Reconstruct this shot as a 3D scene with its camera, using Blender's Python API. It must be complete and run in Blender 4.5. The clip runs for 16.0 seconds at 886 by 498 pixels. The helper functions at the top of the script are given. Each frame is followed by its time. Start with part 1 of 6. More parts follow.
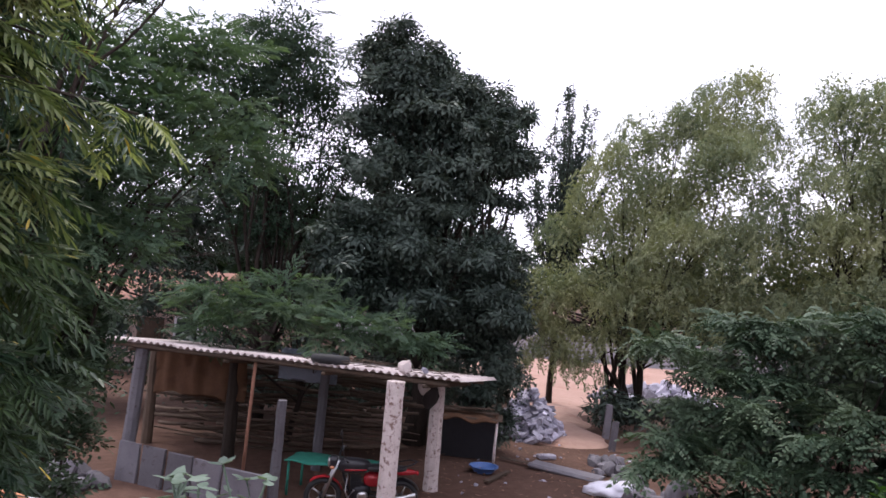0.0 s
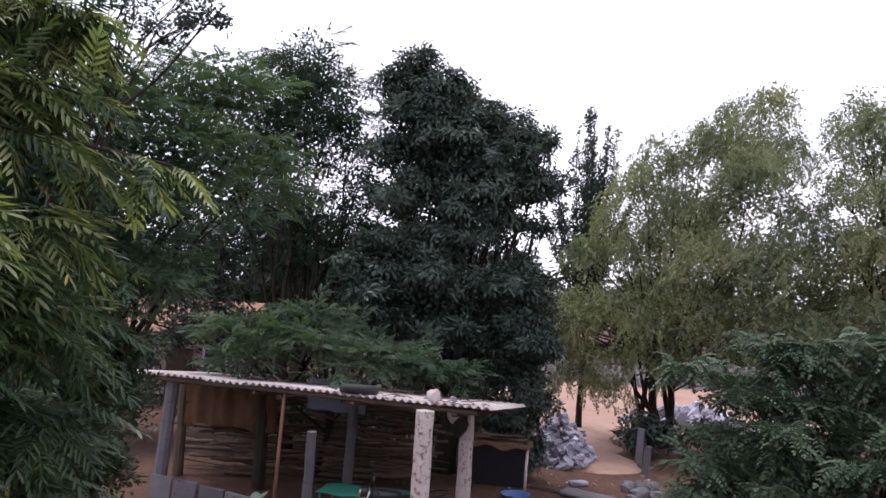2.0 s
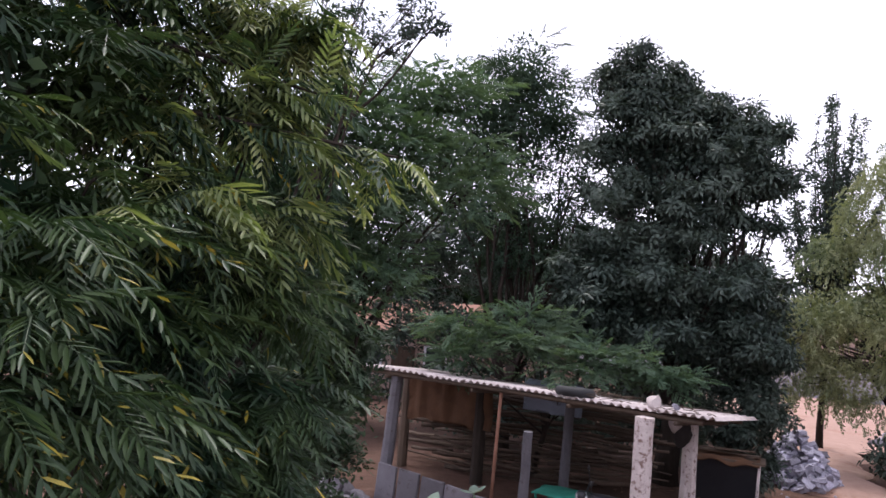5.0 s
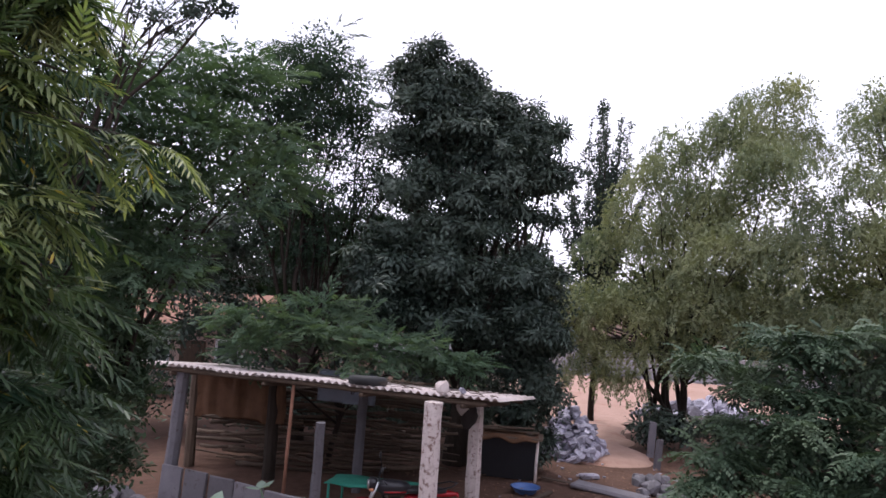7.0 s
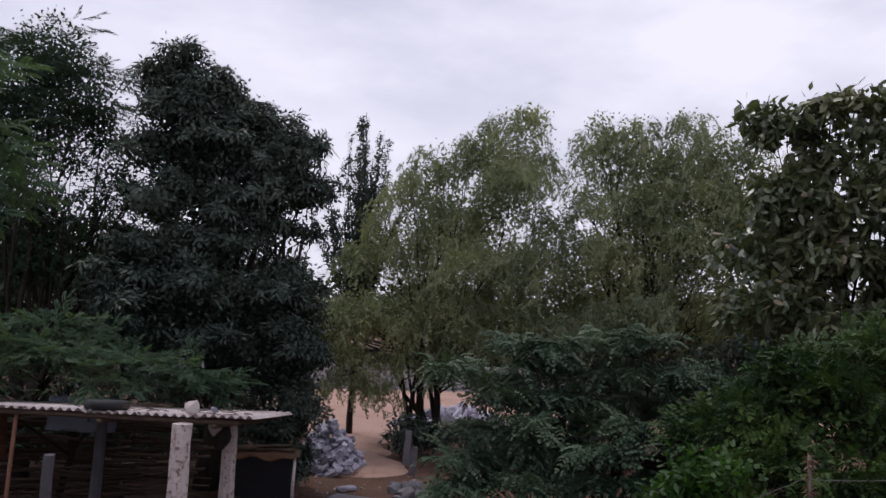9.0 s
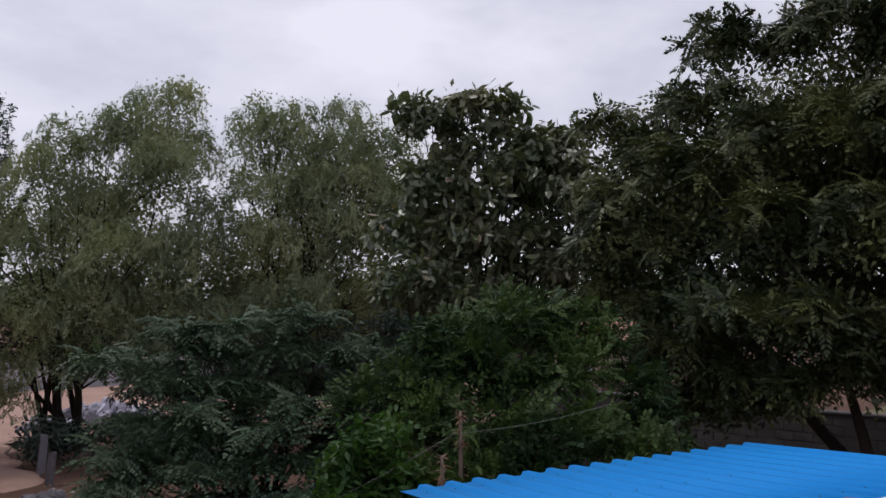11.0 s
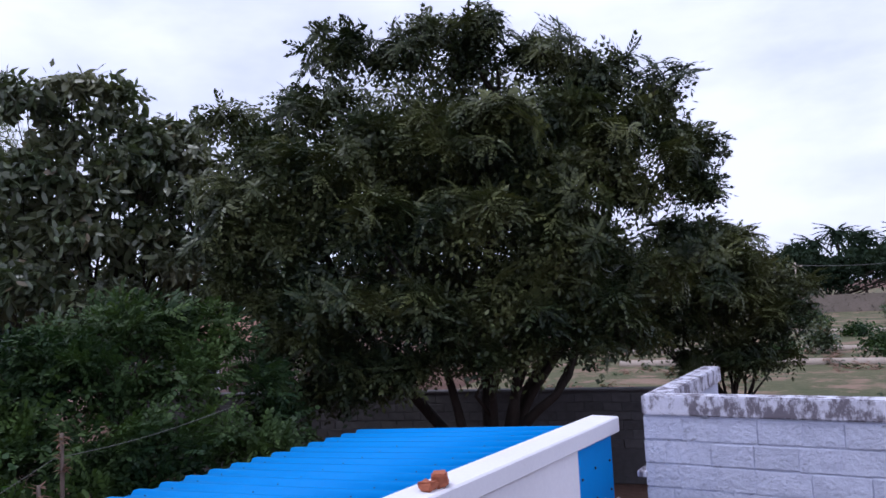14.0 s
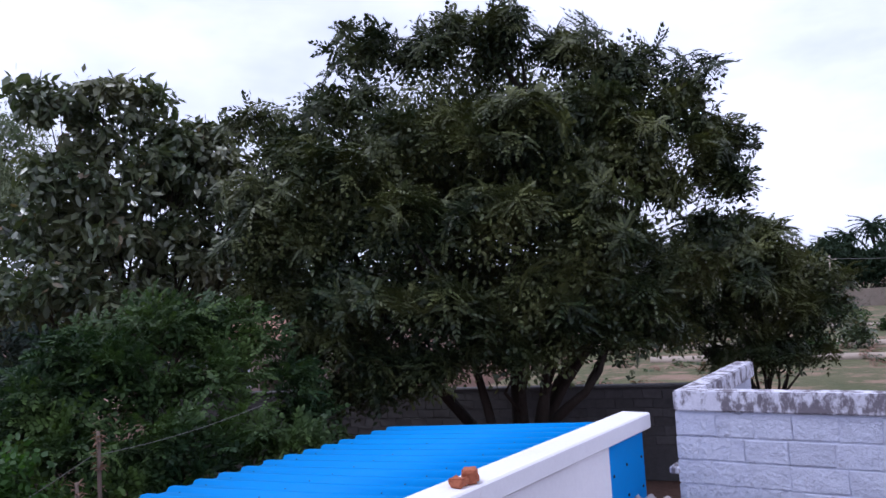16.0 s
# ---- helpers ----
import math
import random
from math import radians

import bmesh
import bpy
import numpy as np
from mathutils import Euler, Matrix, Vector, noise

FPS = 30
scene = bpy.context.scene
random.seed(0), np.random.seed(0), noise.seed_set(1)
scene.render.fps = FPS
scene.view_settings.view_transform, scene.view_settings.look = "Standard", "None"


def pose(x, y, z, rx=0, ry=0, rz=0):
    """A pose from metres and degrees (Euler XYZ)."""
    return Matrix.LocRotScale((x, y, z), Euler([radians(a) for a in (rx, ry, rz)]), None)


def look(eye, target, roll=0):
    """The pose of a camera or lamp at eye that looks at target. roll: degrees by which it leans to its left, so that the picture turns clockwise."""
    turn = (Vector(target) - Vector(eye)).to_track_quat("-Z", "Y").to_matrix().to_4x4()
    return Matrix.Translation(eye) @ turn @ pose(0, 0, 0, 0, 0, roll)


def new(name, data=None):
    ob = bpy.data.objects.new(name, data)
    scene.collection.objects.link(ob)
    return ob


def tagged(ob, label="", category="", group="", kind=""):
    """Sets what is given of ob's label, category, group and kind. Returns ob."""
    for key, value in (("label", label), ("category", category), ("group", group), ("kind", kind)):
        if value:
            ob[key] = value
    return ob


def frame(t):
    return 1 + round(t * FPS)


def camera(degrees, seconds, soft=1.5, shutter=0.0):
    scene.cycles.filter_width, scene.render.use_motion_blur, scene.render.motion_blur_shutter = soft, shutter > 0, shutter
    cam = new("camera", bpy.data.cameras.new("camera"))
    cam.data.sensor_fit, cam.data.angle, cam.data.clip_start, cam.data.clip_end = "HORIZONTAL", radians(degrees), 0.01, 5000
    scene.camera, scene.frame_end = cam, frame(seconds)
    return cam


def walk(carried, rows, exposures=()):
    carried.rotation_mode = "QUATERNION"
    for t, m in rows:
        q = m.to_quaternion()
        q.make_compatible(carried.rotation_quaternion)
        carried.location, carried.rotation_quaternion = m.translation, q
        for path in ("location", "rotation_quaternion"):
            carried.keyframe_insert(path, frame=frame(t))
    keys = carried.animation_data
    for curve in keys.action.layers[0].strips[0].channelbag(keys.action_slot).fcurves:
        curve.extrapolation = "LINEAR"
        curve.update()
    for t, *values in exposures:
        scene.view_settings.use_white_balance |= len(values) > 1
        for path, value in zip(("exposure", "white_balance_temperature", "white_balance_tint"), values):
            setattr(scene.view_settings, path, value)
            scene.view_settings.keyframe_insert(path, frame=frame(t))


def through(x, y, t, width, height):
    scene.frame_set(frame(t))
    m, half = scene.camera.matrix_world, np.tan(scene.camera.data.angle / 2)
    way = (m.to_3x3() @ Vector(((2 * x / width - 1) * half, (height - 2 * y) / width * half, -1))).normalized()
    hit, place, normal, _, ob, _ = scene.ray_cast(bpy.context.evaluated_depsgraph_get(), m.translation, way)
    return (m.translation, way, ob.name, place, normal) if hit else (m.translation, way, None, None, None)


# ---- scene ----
cam = camera(60.87, 16.0, 1.6)
PATH = [
    (0, 0.008, -0.034, 4.18, 92.5, -4.88, -0.52), (0.5, -0.013, -0.027, 4.225, 91.05, -5.35, 2.59),
    (1, -0.08, 0.039, 4.291, 91.34, -6.88, 2.64), (1.5, -0.059, -0.039, 4.263, 94.02, -6.11, 0.08),
    (2, -0.035, -0.028, 4.261, 94.1, -3.6, 1.35), (2.5, -0.004, -0.059, 4.224, 95.18, -3.39, 5.59),
    (3, -0.021, -0.032, 4.248, 93.05, -4.34, 20.14), (3.5, -0.024, -0.025, 4.26, 92.86, -4.61, 21.04),
    (3.7, -0.021, -0.023, 4.261, 92.88, -4.93, 19.59), (5.8, -0.066, 0.07, 4.147, 93.38, -4.04, 15.7),
    (6, -0.061, 0.082, 4.146, 93.19, -3.8, 13.85), (6.5, 0.002, 0.041, 4.185, 93.29, -4.46, 8.24),
    (7, 0.062, 0.026, 4.213, 93.61, -3.7, 2.43), (7.5, 0.159, 0.001, 4.247, 93.37, -2.95, -1.89),
    (8, 0.224, -0.044, 4.252, 94.27, -2.32, -7.78), (8.2, 0.235, -0.052, 4.245, 94.64, -2.31, -9.11),
    (10.3, -0.068, 0.103, 4.127, 95.76, -0.66, -32.3), (10.5, -0.065, 0.107, 4.148, 95.18, -0.09, -35.43),
    (11, -0.047, 0.081, 4.157, 94.82, 0.33, -41.32), (11.5, -0.056, 0.036, 4.17, 95.2, 0.69, -47.66),
    (12, -0.031, -0.013, 4.167, 95.38, 1.4, -51.64), (12.5, -0.004, -0.029, 4.175, 94.79, 1.69, -58.75),
    (13, 0.011, -0.036, 4.174, 94.35, 1.92, -64.87), (13.5, 0.02, -0.035, 4.195, 93.39, 3.58, -72.46),
    (14, -0.006, -0.011, 4.193, 93.8, 2.99, -68.87), (14.5, 0.001, 0.007, 4.182, 93.81, 1.89, -63.44),
    (15, -0.004, 0.01, 4.187, 93.69, 1.56, -65.65), (15.5, 0.054, -0.056, 4.147, 94.1, 1.77, -65.86),
    (16, -0.007, -0.01, 4.188, 93.74, 3.56, -66.74),
]
EXPOSURES = [(0.0, 0.06, 6300, 15), (1.8, -0.03, 6300, 15), (2.5, -0.66, 6300, 15), (3.0, -0.72, 6300, 15), (3.4, -0.08, 6300, 15), (6.2, 0.05, 6250, 14), (7.2, -0.2, 6250, 14), (8.2, -0.68, 6250, 14), (10.3, -1.2, 6300, 10), (11.0, -1.12, 6300, 10), (12.0, -0.8, 6200, 10), (13.2, -0.74, 5450, 15), (14.0, -0.76, 5450, 15), (16.0, -0.62, 5450, 15)]
walk(cam, [(t, pose(*p)) for t, *p in PATH], EXPOSURES)

# ---- world and sun ----
SUN_AZ, SUN_EL = 330.0, 66.0
world = bpy.data.worlds.new("world")
scene.world = world
world.use_nodes = True
wn, wl = world.node_tree.nodes, world.node_tree.links
wn.clear()
w_out = wn.new("ShaderNodeOutputWorld")
w_bg = wn.new("ShaderNodeBackground")
w_sky = wn.new("ShaderNodeTexSky")
w_sky.sky_type = "NISHITA"
w_sky.sun_disc = False
w_sky.sun_elevation = radians(SUN_EL)
w_sky.sun_rotation = radians(SUN_AZ)
w_sky.air_density, w_sky.dust_density = 1.0, 2.5
w_gain = wn.new("ShaderNodeVectorMath")
w_gain.operation = "SCALE"
w_gain.inputs["Scale"].default_value = 0.15
w_co = wn.new("ShaderNodeTexCoord")
w_map = wn.new("ShaderNodeMapping")
w_map.inputs["Scale"].default_value = (1.0, 1.0, 2.6)
w_map.inputs["Location"].default_value = (1.35, 0.2, 0.4)
w_noise = wn.new("ShaderNodeTexNoise")
w_noise.inputs["Scale"].default_value = 1.7
w_noise.inputs["Detail"].default_value = 9.0
w_noise.inputs["Roughness"].default_value = 0.56
w_ramp = wn.new("ShaderNodeValToRGB")
w_ramp.color_ramp.elements[0].position, w_ramp.color_ramp.elements[1].position = 0.34, 0.56
w_ramp.color_ramp.elements[0].color = (0.58, 0.58, 0.58, 1)
w_mix = wn.new("ShaderNodeMix")
w_mix.data_type = "RGBA"
w_mix.inputs["B"].default_value = (1.82, 1.76, 1.98, 1)
wl.new(w_co.outputs["Generated"], w_map.inputs["Vector"])
wl.new(w_map.outputs["Vector"], w_noise.inputs["Vector"])
wl.new(w_noise.outputs["Fac"], w_ramp.inputs["Fac"])
wl.new(w_ramp.outputs["Color"], w_mix.inputs["Factor"])
wl.new(w_sky.outputs["Color"], w_gain.inputs[0])
wl.new(w_gain.outputs["Vector"], w_mix.inputs["A"])
wl.new(w_mix.outputs["Result"], w_bg.inputs["Color"])
w_bg.inputs["Strength"].default_value = 1.0
wl.new(w_bg.outputs["Background"], w_out.inputs["Surface"])

sun_data = bpy.data.lights.new("sun", "SUN")
sun_data.energy, sun_data.angle, sun_data.color = 2.4, radians(9), (1.0, 0.95, 0.88)
sun = new("sun", sun_data)
_a, _e = radians(SUN_AZ), radians(SUN_EL)
sun.matrix_world = look((40 * math.sin(_a) * math.cos(_e), 40 * math.cos(_a) * math.cos(_e), 40 * math.sin(_e)), (0, 0, 0))


# ---- materials ----
def material(name, build):
    m = bpy.data.materials.new(name)
    m.use_nodes = True
    nt = m.node_tree
    build(nt, nt.nodes["Principled BSDF"])
    return m


def link_ramp(nt, fac, stops):
    r = nt.nodes.new("ShaderNodeValToRGB")
    e = r.color_ramp.elements
    while len(e) < len(stops):
        e.new(0.5)
    for k, (p, c) in enumerate(stops):
        e[k].position, e[k].color = p, (*c, 1)
    nt.links.new(fac, r.inputs["Fac"])
    return r.outputs["Color"]


def noise_fac(nt, scale, detail=6, rough=0.6, stretch=(1, 1, 1), coords="Object", own=False):
    co = nt.nodes.new("ShaderNodeTexCoord")
    mp = nt.nodes.new("ShaderNodeMapping")
    mp.inputs["Scale"].default_value = stretch
    n = nt.nodes.new("ShaderNodeTexNoise")
    n.inputs["Scale"].default_value, n.inputs["Detail"].default_value = scale, detail
    n.inputs["Roughness"].default_value = rough
    nt.links.new(co.outputs[coords], mp.inputs["Vector"])
    if own:
        oi = nt.nodes.new("ShaderNodeObjectInfo")
        far_off = nt.nodes.new("ShaderNodeMath")
        far_off.operation = "MULTIPLY"
        far_off.inputs[1].default_value = 71.0
        nt.links.new(oi.outputs["Random"], far_off.inputs[0])
        nt.links.new(far_off.outputs["Value"], mp.inputs["Location"])
    nt.links.new(mp.outputs["Vector"], n.inputs["Vector"])
    return n.outputs["Fac"]


def blend(nt, fac, a, b, mode="MIX"):
    m = nt.nodes.new("ShaderNodeMix")
    m.data_type, m.blend_type = "RGBA", mode
    for key, v in (("Factor", fac), ("A", a), ("B", b)):
        if isinstance(v, (int, float)):
            m.inputs[key].default_value = v
        elif isinstance(v, tuple):
            m.inputs[key].default_value = (*v, 1)
        else:
            nt.links.new(v, m.inputs[key])
    return m.outputs["Result"]


def add_bump(nt, p, fac, strength, distance):
    b = nt.nodes.new("ShaderNodeBump")
    b.inputs["Strength"].default_value, b.inputs["Distance"].default_value = strength, distance
    nt.links.new(fac, b.inputs["Height"])
    nt.links.new(b.outputs["Normal"], p.inputs["Normal"])


def rough_mat(name, c1, c2, big=1.5, fine=25.0, rough=0.85, bump=0.4, dist=0.01, stain=None, stain_at=0.58, metal=0.0, spec=0.3, stretch=(1, 1, 1), rand=0.0):
    """Two colours mixed by noise at two scales, with relief and, if given, stains."""
    def build(nt, p):
        f1, f2 = noise_fac(nt, big, 5, 0.6, stretch, own=rand > 0), noise_fac(nt, fine, 6, 0.65, stretch, own=rand > 0)
        col = link_ramp(nt, f1, [(0.3, c1), (0.7, c2)])
        col = blend(nt, 0.45, col, link_ramp(nt, f2, [(0.3, c1), (0.7, c2)]))
        if stain:
            f3 = noise_fac(nt, big * 2.3, 9, 0.72, stretch, own=rand > 0)
            k = link_ramp(nt, f3, [(stain_at, (0, 0, 0)), (stain_at + 0.09, (1, 1, 1))])
            col = blend(nt, k, col, stain)
        if rand:
            oi = nt.nodes.new("ShaderNodeObjectInfo")
            v = link_ramp(nt, oi.outputs["Random"], [(0, (1 - rand,) * 3), (1, (1 + rand,) * 3)])
            col = blend(nt, 1.0, col, v, "MULTIPLY")
        nt.links.new(col, p.inputs["Base Color"])
        p.inputs["Roughness"].default_value, p.inputs["Metallic"].default_value = rough, metal
        p.inputs["Specular IOR Level"].default_value = spec
        add_bump(nt, p, f2, bump, dist)
    return material(name, build)


def leaf_mat(name, dark, mid, light, yellow=None, rough=0.45, spec=0.4, through=0.3, patch=0.9):
    """Leaves: colour differs from leaf to leaf and from bough to bough, with lit tufts and shaded gaps put into the
    colour; part of the light passes through.
    """
    def build(nt, p):
        g = nt.nodes.new("ShaderNodeNewGeometry")
        low = tuple(0.5 * (x + y) for x, y in zip(dark, mid))
        high = tuple(0.7 * x + 0.3 * y for x, y in zip(mid, light))
        stops = [(0.0, low), (0.5, mid), (0.97, high)]
        if yellow:
            stops += [(0.982, high), (0.99, yellow)]
        col = link_ramp(nt, g.outputs["Random Per Island"], stops)
        # pale patches: new leaves, and the light on tufts painted in
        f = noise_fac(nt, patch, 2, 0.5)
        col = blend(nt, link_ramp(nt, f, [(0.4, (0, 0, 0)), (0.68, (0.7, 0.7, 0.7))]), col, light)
        # dark patches: shade between the tufts painted into the leaf colour
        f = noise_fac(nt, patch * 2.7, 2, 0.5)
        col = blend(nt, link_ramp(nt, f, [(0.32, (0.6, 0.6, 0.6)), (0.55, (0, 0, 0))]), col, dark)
        nt.links.new(col, p.inputs["Base Color"])
        p.inputs["Roughness"].default_value, p.inputs["Specular IOR Level"].default_value = rough, spec
        tr = nt.nodes.new("ShaderNodeBsdfTranslucent")
        nt.links.new(blend(nt, 1.0, col, (1.3, 1.4, 0.6), "MULTIPLY"), tr.inputs["Color"])
        mx = nt.nodes.new("ShaderNodeMixShader")
        mx.inputs["Fac"].default_value = through
        out = nt.nodes["Material Output"]
        nt.links.new(p.outputs["BSDF"], mx.inputs[1])
        nt.links.new(tr.outputs["BSDF"], mx.inputs[2])
        nt.links.new(mx.outputs["Shader"], out.inputs["Surface"])
    return material(name, build)


def plain(name, c, rough=0.5, metal=0.0, var=0.15, scale=8.0):
    return rough_mat(name, tuple(v * (1 - var) for v in c), tuple(v * (1 + var) for v in c), scale, scale * 9, rough, 0.12, 0.003, metal=metal, spec=0.4)


